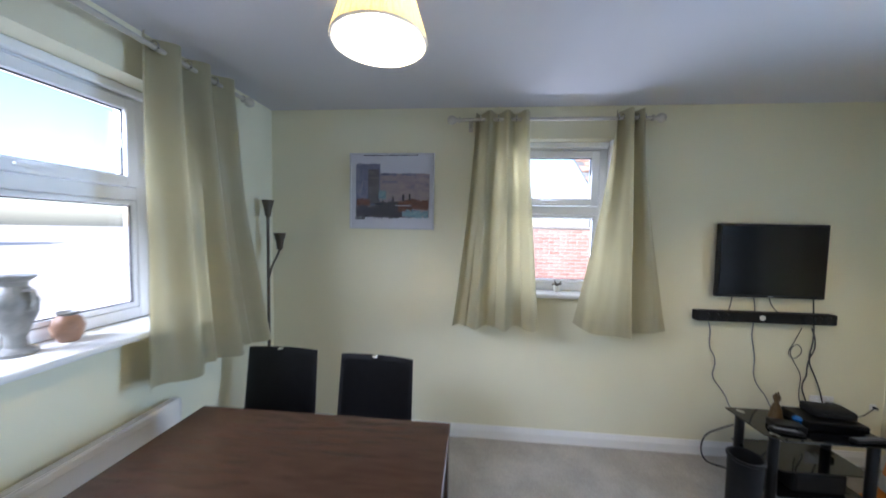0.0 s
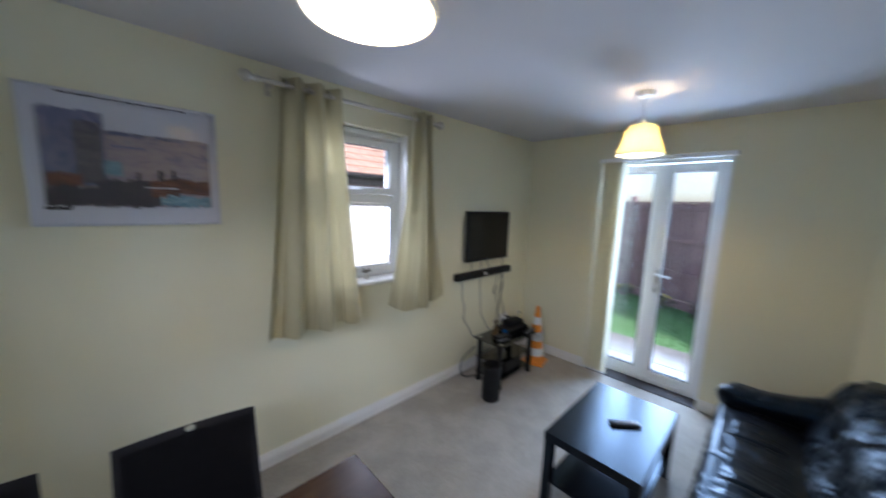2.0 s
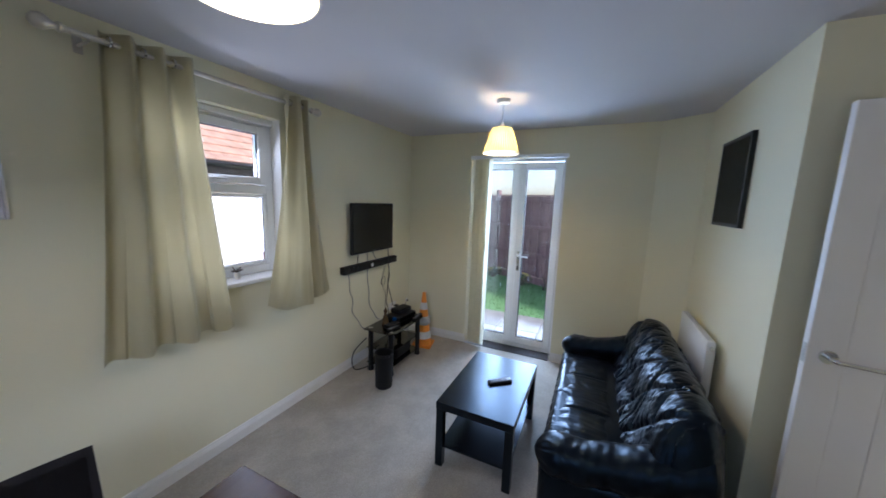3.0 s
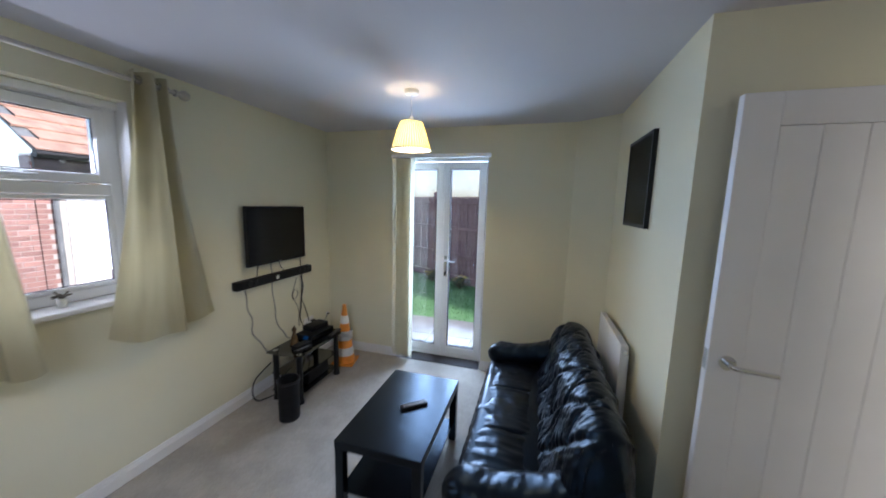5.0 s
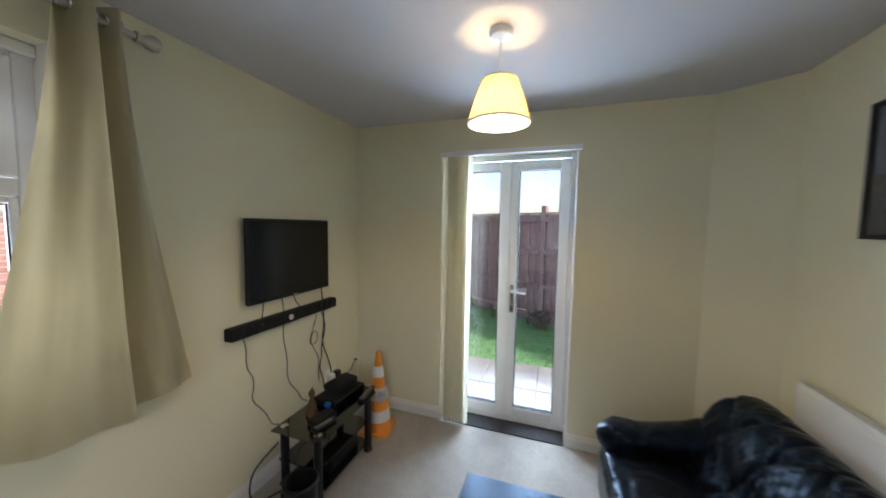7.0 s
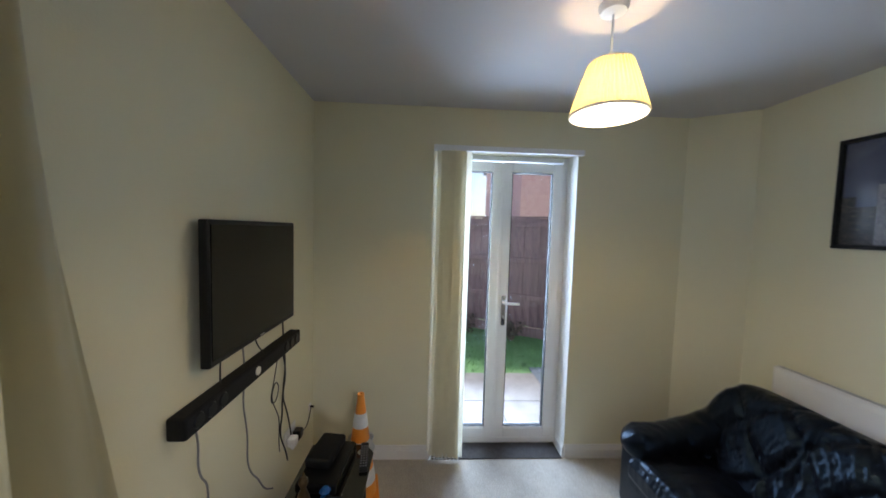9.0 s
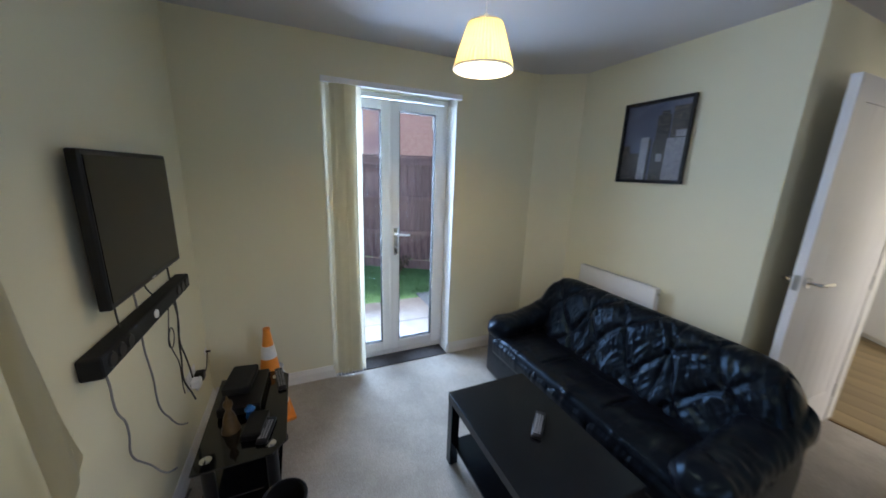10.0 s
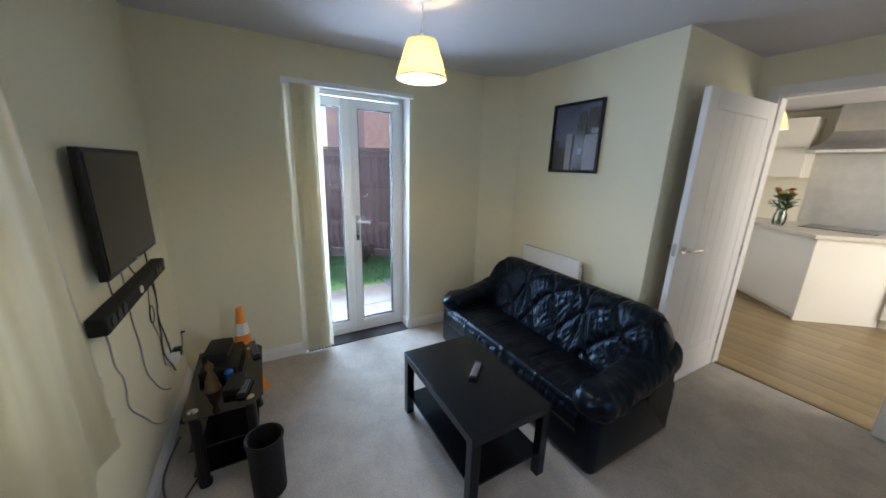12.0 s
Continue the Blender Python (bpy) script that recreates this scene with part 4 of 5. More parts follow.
INK = noise_image("dark_ink_paint", 14, [(0.3, (0.010, 0.008, 0.018)), (0.5, (0.026, 0.020, 0.036)), (0.7, (0.07, 0.045, 0.065))], (1, 1, 2))
TEAL = noise_image("teal_paint", 18, [(0.3, (0.10, 0.20, 0.26)), (0.55, (0.25, 0.40, 0.45)), (0.75, (0.45, 0.55, 0.58))], (1, 1, 2))


def ragged(x0, x1, z0, z1, y, seed, rough=0.012, n=26):
    """A flat painted patch with an uneven outline."""
    bm = bmesh.new()
    lo, hi = [], []
    for i in range(n + 1):
        x = x0 + (x1 - x0) * i / n
        lo.append((x, z0 + rough * noise.noise((i * 0.9, seed, 0.3)) * 2))
        hi.append((x, z1 + rough * noise.noise((i * 0.9, seed, 5.3)) * 2))
    a = [bm.verts.new((x, y, z)) for x, z in lo]
    b = [bm.verts.new((x, y, z)) for x, z in hi]
    c = [bm.verts.new((v.co.x, y + 0.0006, v.co.z)) for v in a]
    d = [bm.verts.new((v.co.x, y + 0.0006, v.co.z)) for v in b]
    for i in range(n):
        bm.faces.new((a[i], a[i + 1], b[i + 1], b[i]))
        bm.faces.new((c[i + 1], c[i], d[i], d[i + 1]))
        bm.faces.new((a[i + 1], a[i], c[i], c[i + 1]))
        bm.faces.new((b[i], b[i + 1], d[i + 1], d[i]))
    return bm


SILVER = mat("pale_silver_frame", (0.62, 0.62, 0.64), 0.35, 0.5, vary=0.04)
pic = thing("framed_picture", "abstract harbour painting in a thin pale frame", "picture", at=(0.188, YB, 1.522))
part("frame", ring(0, 0.62, 0, 0.545, 0.010, -0.022, 0, 0.002), SILVER, pic)
part("mount", box(0.010, 0.610, -0.012, -0.002, 0.010, 0.535), PAPER, pic)
bits = [(0.045, 0.585, 0.085, 0.400, WASH, 1, 0.006), (0.045, 0.225, 0.17, 0.47, SLATE, 2, 0.008), (0.136, 0.217, 0.18, 0.43, SLATE2, 12, 0.006),
        (0.05, 0.15, 0.16, 0.215, RUST, 3, 0.010), (0.045, 0.19, 0.085, 0.165, INK, 4, 0.014), (0.19, 0.39, 0.085, 0.20, INK, 5, 0.014),
        (0.40, 0.58, 0.14, 0.215, RUST, 6, 0.014), (0.36, 0.46, 0.13, 0.20, RUST, 7, 0.012), (0.39, 0.58, 0.085, 0.135, TEAL, 8, 0.016),
        (0.23, 0.35, 0.385, 0.402, SLATE, 9, 0.006), (0.24, 0.35, 0.335, 0.345, SLATE, 15, 0.004), (0.385, 0.49, 0.385, 0.400, SLATE, 16, 0.005),
        (0.215, 0.27, 0.215, 0.275, TEAL, 10, 0.014), (0.04, 0.11, 0.068, 0.080, INK, 14, 0.003), (0.315, 0.328, 0.20, 0.235, INK, 17, 0.002),
        (0.388, 0.406, 0.20, 0.250, INK, 18, 0.002), (0.437, 0.450, 0.21, 0.255, INK, 19, 0.002), (0.34, 0.46, 0.168, 0.173, PAPER, 22, 0.002)]
for i, (x0, x1, z0, z1, m, seed, rough) in enumerate(bits):
    part("painted_patch", ragged(x0, x1, z0, z1, -0.0132 - 0.0004 * i, seed, rough), m, pic)
part("pane", box(0.010, 0.610, -0.0205, -0.0195, 0.010, 0.535), PANE, pic).visible_shadow = False
part("mount_gap", ragged(0.10, 0.50, 0.527, 0.532, -0.0128, 20, 0.002), INK, pic)

NIGHT = noise_image("dusk_sky_print", 3, [(0.3, (0.075, 0.085, 0.14)), (0.7, (0.14, 0.15, 0.21))])
TOWER = noise_image("dark_tower_print", 30, [(0.35, (0.022, 0.020, 0.022)), (0.55, (0.060, 0.052, 0.048)), (0.68, (0.16, 0.13, 0.085)), (0.78, (0.42, 0.34, 0.20))], (1, 1, 3))
PALE = noise_image("pale_tower_print", 34, [(0.35, (0.16, 0.16, 0.19)), (0.6, (0.36, 0.35, 0.37))], (4, 1, 1))
pic2 = thing("framed_print", "dark city skyline print in a black frame", "picture", at=(3.195, YC, 1.548), rz=180)
PW, PH = 0.462, 0.53
part("frame", ring(0, PW, 0, PH, 0.020, -0.024, 0, 0.002), BLACK, pic2)
part("print", box(0.020, PW - 0.020, -0.010, -0.002, 0.020, PH - 0.020), NIGHT, pic2)
towers = [(0.02, 0.075, 0.02, 0.25, TOWER), (0.06, 0.15, 0.02, 0.20, TOWER), (0.150, 0.205, 0.025, 0.300, PALE), (0.205, 0.222, 0.02, 0.285, TOWER),
          (0.235, 0.40, 0.02, 0.27, TOWER), (0.245, 0.33, 0.25, 0.43, TOWER), (0.265, 0.315, 0.42, 0.455, TOWER), (0.34, 0.45, 0.27, 0.475, TOWER), (0.325, 0.445, 0.025, 0.285, PALE),
          (0.27, 0.31, 0.14, 0.19, PALE), (0.375, 0.44, 0.29, 0.33, PALE)]
for i, (x0, x1, z0, z1, m) in enumerate(towers):
    part("printed_tower", box(x0, x1, -0.0125 - 0.0003 * i, -0.0105, z0, z1), m, pic2)
part("pane", box(0.020, PW - 0.020, -0.0205, -0.0195, 0.020, PH - 0.020), MATTPANE, pic2).visible_shadow = False

# ---- radiators ----


SLOT = mat("grey_grille_slot", (0.36, 0.36, 0.35), 0.7)


def radiator(label, length, z0, z1, m):
    r = thing("radiator", label, "radiator")
    r.matrix_world = m
    part("front_panel", box(0.004, length - 0.004, -0.078, -0.062, z0, z1 - 0.001, 0.006, 3), TRIM, r, smooth=True)
    part("pressed_rib", box(0.03, length - 0.03, -0.0795, -0.0775, z1 - 0.035, z1 - 0.029, 0.0009, 1), TRIM, r)
    part("pressed_rib", box(0.03, length - 0.03, -0.0795, -0.0775, z0 + 0.029, z0 + 0.035, 0.0009, 1), TRIM, r)
    part("rear_panel", box(0.01, length - 0.01, -0.048, -0.038, z0, z1, 0.003), TRIM, r)
    for x in (0, length - 0.004):
        part("side_panel", box(x, x + 0.004, -0.078, -0.036, z0 + 0.01, z1, 0.001), TRIM, r)
    grille = part("top_grille", box(0.004, length - 0.004, -0.076, -0.038, z1, z1 + 0.006, 0.002), TRIM, r)
    for y in (-0.071, -0.060, -0.049):
        part("slot", box(0.02, length - 0.02, y, y + 0.004, z1 + 0.0062, z1 + 0.0070), SLOT, grille)
    for x in (0.12, length - 0.12):
        part("bracket", box(x - 0.015, x + 0.015, -0.038, 0, z0 + 0.05, z1 - 0.08), TRIM, r)
    for x in (0.0, length):
        part("valve", tube([(x, -0.055, z0 + 0.03), (x + (0.03 if x else -0.03), -0.055, z0 + 0.03), (x + (0.03 if x else -0.03), -0.055, 0.0)], 0.008, 8), CHROME, r)
    part("end_plug", tube([(length, -0.055, z1 - 0.035), (length + 0.008, -0.055, z1 - 0.035)], 0.012, 12), CHROME, r)
    return r


radiator("white panel radiator on the wall behind the sofa", 0.64, 0.30, 0.868, pose(3.355, YC, 0, 0, 0, 180))
radiator("long white panel radiator under the wide window", 1.30, 0.14, 0.655, pose(XA, 0.62, 0, 0, 0, 90))

# ---- internal door ----
door = tagged(new("door_2"), "white panelled internal door with vertical grooves, standing open", "door", kind="structure")
DOORPAINT = mat("white_door_paint", (0.80, 0.79, 0.79), 0.38, vary=0.02, scale=5, bump=0.03, bump_scale=70)
# local x from the hinge along the leaf, y through its thickness
door.matrix_world = pose(2.112, YK + 0.03, 0, 0, 0, 89.0)
DW, DH = 0.92, 2.055
bm = ring(0, DW, 0.008, DH, 0.11, -0.038, 0, 0.002)
box(0.11, DW - 0.11, -0.038, 0, 0.118, 0.26, 0.002, bm=bm)
part("leaf", bm, DOORPAINT, door)
for i in range(6):
    x0 = 0.11 + (DW - 0.22) * i / 6
    part("groove_board", box(x0 + 0.0006, x0 + (DW - 0.22) / 6 - 0.0006, -0.0362, -0.0018, 0.262, DH - 0.112, 0.0018), DOORPAINT, door)
for s in (-1, 1):
    y = 0.0005 if s > 0 else -0.0385
    m3 = bmesh.new()
    bmesh.ops.create_cone(m3, segments=28, radius1=0.027, radius2=0.027, depth=0.009, cap_ends=True, matrix=pose(DW - 0.06, y + s * 0.0045, 1.09, 90, 0, 0))
    rose = part("handle_rose", m3, CHROME, door, "round chrome handle rose", smooth=True)
    part("lever", tube([(DW - 0.06, y + s * 0.009, 1.09), (DW - 0.06, y + s * 0.050, 1.09), (DW - 0.08, y + s * 0.056, 1.09), (DW - 0.19, y + s * 0.052, 1.083)], 0.0095, 12, 2), CHROME, rose, "curved chrome lever", smooth=True)
part("latch_plate", box(DW, DW + 0.002, -0.030, -0.008, 1.05, 1.13), STEEL, door)
for z in (0.25, 1.0, 1.8):
    part("hinge", tube([(-0.006, 0.002, z - 0.045), (-0.006, 0.002, z + 0.045)], 0.006, 10), STEEL, door)
for x0, x1 in ((DX0 - 0.065, DX0), (DX1, DX1 + 0.065)):
    solid("trim", box(x0, x1, YK, YK + 0.016, 0, DZ1 + 0.065, 0.004), TRIM, "white moulded door architrave", "architrave")
solid("trim", box(DX0, DX1, YK, YK + 0.016, DZ1, DZ1 + 0.065, 0.004), TRIM, "white moulded door architrave", "architrave")
for x0, x1 in ((DX0, DX0 + 0.012), (DX1 - 0.012, DX1)):
    solid("door_lining", box(x0, x1, YK - 0.1, YK - 0.001, 0, DZ1), TRIM, "white painted door lining", "door lining")
solid("door_lining", box(DX0 + 0.012, DX1 - 0.012, YK - 0.1, YK - 0.001, DZ1 - 0.012, DZ1), TRIM, "white painted door lining", "door lining")
BRASS = mat("brass_strip", (0.22, 0.15, 0.07), 0.35, 0.8)
solid("threshold_strip", box(DX0 + 0.012, DX1 - 0.012, YK - 0.075, YK - 0.035, 0, 0.006, 0.002), BRASS, "thin brass carpet edging strip in the doorway", "threshold strip")

# ---- dining table, chairs, floor lamp ----
dt = thing("dining_table", "dark walnut dining table with a smooth satin top", "dining table", at=(-0.09, 1.005, 0))
part("tabletop", box(0, 1.105, 0, 0.77, 0.685, 0.715, 0.004), DARKTABLE, dt)
part("apron", box(0.06, 1.045, 0.06, 0.08, 0.60, 0.684), DARKTABLE, dt)
part("apron", box(0.06, 1.045, 0.69, 0.71, 0.60, 0.684), DARKTABLE, dt)
part("apron", box(0.06, 0.08, 0.081, 0.689, 0.60, 0.684), DARKTABLE, dt)
part("apron", box(1.025, 1.045, 0.081, 0.689, 0.60, 0.684), DARKTABLE, dt)
for x in (0.0, 1.035):
    for y in (0.0, 0.70):
        part("leg", box(x + 0.003, x + 0.067, y + 0.003, y + 0.067, 0, 0.6845, 0.004), DARKTABLE, dt)

FAUX = mat("black_faux_leather", (0.012, 0.011, 0.013), 0.38, vary=0.15, scale=15, bump=0.08, bump_scale=180, spec=0.45)
ch = thing("dining_chair", "black faux-leather high-backed dining chair tucked at the table", "chair", "dining chairs", (-0.01, 1.985, 0))
bm, g = sheet(20, 16, lambda u, v: Vector(((u - 0.5) * 0.44 * (1 - 0.04 * v), 0.215 + 0.055 * v - 0.012 * math.sin(math.pi * v) * math.sin(math.pi * u), 0.36 + 0.455 * v - 0.010 * (2 * u - 1) ** 2 * v)))
bmesh.ops.solidify(bm, geom=bm.faces[:], thickness=-0.045)
bmesh.ops.bevel(bm, geom=[e for e in bm.edges if len(e.link_faces) == 2 and e.calc_face_angle(0) > 1.0], offset=0.017, segments=4, affect="EDGES")
backrest = part("backrest", bm, FAUX, ch, smooth=True)
part("grip_stud", turned([(0.0, 0.0), (0.017, 0.0), (0.015, 0.005), (0.0, 0.006)], 16, (0, 0.245), cap=False), CHROME, ch, "small chrome stud").location = (0, 0, 0.812)
part("seat", box(-0.215, 0.215, -0.22, 0.222, 0.37, 0.43, 0.018, 3), FAUX, ch, smooth=True)
for x in (-0.20, 0.165):
    for y in (-0.205, 0.19):
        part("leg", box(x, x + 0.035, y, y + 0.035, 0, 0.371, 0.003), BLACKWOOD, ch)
copy_thing(ch, pose(0.545, 1.94, 0, 0, 0, -5))

LAMPMETAL = mat("bronze_lamp_metal", (0.12, 0.10, 0.075), 0.4, 0.6, vary=0.15)
fl = thing("floor_lamp", "slim bronze floor lamp with two cupped uplights, off", "floor lamp", at=(-0.325, 2.60, 0))
part("base", turned([(0.0, 0.0), (0.11, 0.0), (0.11, 0.012), (0.03, 0.024), (0.014, 0.05), (0.0, 0.05)], 28, cap=False), LAMPMETAL, fl, smooth=True)
part("stem", tube([(0, 0, 0.04), (0, 0, 1.60)], 0.010, 12), LAMPMETAL, fl, smooth=True)
part("branch", tube([(0, 0, 1.15), (0.025, 0, 1.25), (0.07, 0, 1.33), (0.085, 0, 1.37)], 0.007, 10, 2), LAMPMETAL, fl, smooth=True)
for x, z in ((0, 1.585), (0.085, 1.36)):
    part("shade", turned([(0.008, z), (0.018, z + 0.01), (0.024, z + 0.06), (0.040, z + 0.12), (0.036, z + 0.12), (0.020, z + 0.06), (0.0, z + 0.02)], 22, (x, 0), cap=False), LAMPMETAL, fl, smooth=True)

# ---- ornaments on the sills ----
STONE = mat("mottled_grey_stoneware", (0.30, 0.29, 0.26), 0.4, vary=0.25, scale=18, bump=0.15, bump_scale=60)
va = thing("urn", "tall grey stoneware urn with a flared foot on the sill", "urn", at=(XA - 0.09, 1.45, WAZ0 - 0.002))
part("body", turned([(0.0, 0.0), (0.050, 0.0), (0.052, 0.012), (0.030, 0.03), (0.026, 0.06), (0.040, 0.10), (0.058, 0.15), (0.060, 0.19), (0.048, 0.225), (0.034, 0.245), (0.036, 0.26), (0.056, 0.275), (0.056, 0.281), (0.030, 0.276), (0.026, 0.24), (0.0, 0.20)], 32, cap=False), STONE, va, smooth=True)
part("handle", tube([(0.045, 0, 0.23), (0.085, 0, 0.235), (0.090, 0, 0.19), (0.058, 0, 0.16)], 0.006, 8, 2), STONE, va, smooth=True)
TERRA = mat("terracotta_glaze", (0.36, 0.20, 0.12), 0.35, vary=0.25, scale=14)
vb = thing("small_pot", "small round terracotta pot with a grey rim on the sill", "pot", at=(XA - 0.09, 1.60, WAZ0 - 0.002))
part("body", turned([(0.0, 0.0), (0.030, 0.0), (0.044, 0.03), (0.050, 0.06), (0.040, 0.09), (0.026, 0.105), (0.0, 0.10)], 28, cap=False), TERRA, vb, smooth=True)
part("rim", turned([(0.026, 0.103), (0.036, 0.116), (0.032, 0.118), (0.022, 0.104), (0.026, 0.103)], 28, cap=False), STONE, vb, smooth=True)
orn = thing("sill_ornament", "small white pot with a dark dried flower head", "ornament", at=(1.70, YB + 0.04, W2Z0 - 0.002))
part("pot", turned([(0.0, 0.0), (0.016, 0.0), (0.020, 0.02), (0.018, 0.045), (0.0, 0.045)], 18, cap=False), TRIM, orn, smooth=True)
rnd = random.Random(4)
for i in range(9):
    a = i * 2.4
    part("petal", tube([(0, 0, 0.044), (0.016 * math.cos(a), 0.016 * math.sin(a), 0.058), (0.034 * math.cos(a), 0.034 * math.sin(a), 0.050 + rnd.uniform(0, 0.03))], 0.0045, 6), LAMPMETAL, orn)

# ---- kitchen ----
KY = -4.0
KX0, KX1 = -0.42, 3.92
KWALL = mat("pale_kitchen_paint", (0.78, 0.74, 0.60), 0.7, vary=0.02, scale=1.5)
GLOSSWHITE = mat("white_gloss_cabinet", (0.80, 0.78, 0.71), 0.18, vary=0.02, scale=3)
WORKTOP = mat("pale_stone_worktop", (0.62, 0.58, 0.50), 0.3, vary=0.12, scale=90)
# out-of-view opening added so a fill lamp outside can light the kitchen
bm = box(KX0 - 0.2, KX0, KY, -3.3, 0, H)
box(KX0 - 0.2, KX0, -1.5, YK - 0.1, 0, H, bm=bm)
box(KX0 - 0.2, KX0, -3.3, -1.5, 0, 0.9, bm=bm)
box(KX0 - 0.2, KX0, -3.3, -1.5, 2.15, H, bm=bm)
solid("kitchen_wall_west", bm, KWALL, "pale painted kitchen wall with an unseen opening added for daylight", "wall")
solid("kitchen_wall_south", box(KX0 - 0.2, KX1 + 0.1, KY - 0.1, KY, 0, H), KWALL, "pale painted kitchen wall", "wall")
# this wall's opening is assumed, never in view, made for the next lamp
bm = box(KX1, KX1 + 0.1, KY, -2.9, 0, H)
box(KX1, KX1 + 0.1, -1.5, YK - 0.1, 0, H, bm=bm)
box(KX1, KX1 + 0.1, -2.9, -1.5, 0, 1.0, bm=bm)
box(KX1, KX1 + 0.1, -2.9, -1.5, 2.15, H, bm=bm)
solid("kitchen_wall_east", bm, KWALL, "pale painted kitchen wall with an unseen opening added for daylight", "wall")
# added cool lamp behind the assumed opening, aimed at the doorway
lamp("daylight_fill", "AREA", 4.5, (0.86, 0.92, 1.0), look((KX1 + 0.08, -2.2, 1.58), (1.9, -1.3, 0.95)), size=1.3, size_y=1.1)
solid("kitchen_wall_north", box(XJ + 0.1, KX1, YK - 0.1, YK, 0, H), KWALL, "pale painted kitchen partition", "wall")
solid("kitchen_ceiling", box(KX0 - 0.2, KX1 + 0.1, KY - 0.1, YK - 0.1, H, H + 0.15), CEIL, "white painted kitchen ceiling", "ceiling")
solid("kitchen_subfloor", box(KX0 - 0.2, KX1 + 0.1, KY - 0.1, YK - 0.05, -0.12, -0.012), mat("subfloor", (0.08, 0.06, 0.04), 0.9), "dark subfloor under the planks", "floor")

pen = thing("kitchen_peninsula", "white panelled angled kitchen peninsula unit", "kitchen unit")
foot = [(2.10, -2.90), (2.97, -3.60), (2.97, -3.99), (1.60, -3.99), (1.60, -3.50)]
part("plinth", extrude_poly([(2.10, -2.96), (2.91, -3.62), (2.91, -3.98), (1.66, -3.98), (1.66, -3.52)], 0.0, 0.06), GLOSSWHITE, pen)
part("carcass", extrude_poly(foot, 0.06, 0.945), GLOSSWHITE, pen)
part("end_panel", extrude_poly([(2.10, -2.885), (2.112, -2.895), (1.612, -3.51), (1.60, -3.50)], 0.0, 0.945), GLOSSWHITE, pen)
wt = tagged(link("worktop", extrude_poly([(2.10, -2.80), (3.10, -3.60), (3.10, -3.995), (0.2, -3.995), (0.2, -3.40), (1.52, -3.40)], 0.946, 0.986), WORKTOP), "pale speckled stone-effect kitchen worktop", "worktop")
for i in range(3):
    x0 = 1.598 - (i + 1) * 0.45
    u = thing("base_cabinet", "white gloss kitchen base cabinet with drawers", "kitchen cabinet", "kitchen base cabinets", (x0, -3.98, 0))
    part("body", box(0, 0.448, 0, 0.52, 0.10, 0.945), GLOSSWHITE, u)
    part("plinth", box(0, 0.448, 0.02, 0.46, 0, 0.099), GLOSSWHITE, u)
    for z0, z1 in ((0.11, 0.48), (0.485, 0.74), (0.745, 0.935)):
        d = part("drawer_front", box(0.003, 0.445, 0.521, 0.540, z0, z1, 0.002), GLOSSWHITE, u)
        part("handle", tube([(0.12, 0.541, z1 - 0.05), (0.12, 0.565, z1 - 0.05), (0.32, 0.565, z1 - 0.05), (0.32, 0.541, z1 - 0.05)], 0.006, 8), STEEL, d, "steel bar handle")
for x0 in (2.56, 3.08):
    u = thing("wall_cabinet", "white gloss kitchen wall cabinet with two lift-up doors", "kitchen cabinet", "kitchen wall cabinets", (x0, KY + 0.001, 1.560))
    part("body", box(0, 0.515, 0, 0.32, 0, 0.71), GLOSSWHITE, u)
    for z0, z1 in ((0.002, 0.352), (0.358, 0.708)):
        part("cabinet_door", box(0.002, 0.513, 0.321, 0.340, z0, z1, 0.003), GLOSSWHITE, u)
hood = thing("extractor_hood", "brushed steel chimney extractor hood over the hob", "extractor hood", at=(2.21, KY + 0.001, 0))
bm = bmesh.new()
rings = []
for hw, dep, z in ((0.34, 0.48, 1.845), (0.34, 0.48, 1.880), (0.30, 0.44, 1.915), (0.245, 0.36, 1.965), (0.21, 0.30, 2.03), (0.20, 0.275, 2.09)):
    rings.append([bm.verts.new(v) for v in ((-hw, 0, z), (hw, 0, z), (hw, dep, z), (-hw, dep, z))])
for a, b in zip(rings, rings[1:]):
    for i in range(4):
        bm.faces.new((a[i], a[(i + 1) % 4], b[(i + 1) % 4], b[i]))
bm.faces.new(rings[0])
bm.faces.new(rings[-1])
part("canopy", bm, STEEL, hood, smooth=True)
part("chimney", box(-0.19, 0.19, 0.001, 0.265, 2.09, H, 0.002), STEEL, hood)
part("chimney_sleeve", box(-0.194, 0.194, 0.001, 0.269, 2.09, 2.21, 0.002), STEEL, hood)
part("control_strip", box(-0.25, 0.25, 0.481, 0.484, 1.850, 1.875), TRIM, hood)
for x in (-0.04, 0.0, 0.04):
    part("button", box(x - 0.008, x + 0.008, 0.4845, 0.487, 1.857, 1.868, 0.001), STEEL, hood)
BRUSHED = mat("pale_brushed_steel_sheet", (0.72, 0.72, 0.71), 0.34, 1.0, vary=0.05, scale=10)
splash = thing("splashback", "brushed steel splashback behind the hob", "splashback", at=(1.55, KY, 0.988))
part("sheet", box(0, 0.99, 0.001, 0.008, 0, 0.855, 0.001), BRUSHED, splash)
for x, z in ((0.03, 0.03), (0.96, 0.03), (0.03, 0.825), (0.96, 0.825)):
    m3 = bmesh.new()
    bmesh.ops.create_cone(m3, segments=14, radius1=0.006, radius2=0.004, depth=0.003, cap_ends=True, matrix=pose(x, 0.0098, z, 90, 0, 0))
    part("screw_cap", m3, STEEL, splash)
hobm = thing("hob", "black glass hob set in the worktop", "hob", at=(2.10, -3.66, 0.987))
part("glass_top", box(-0.30, 0.30, -0.24, 0.24, 0, 0.006, 0.002), BGLASS, hobm)
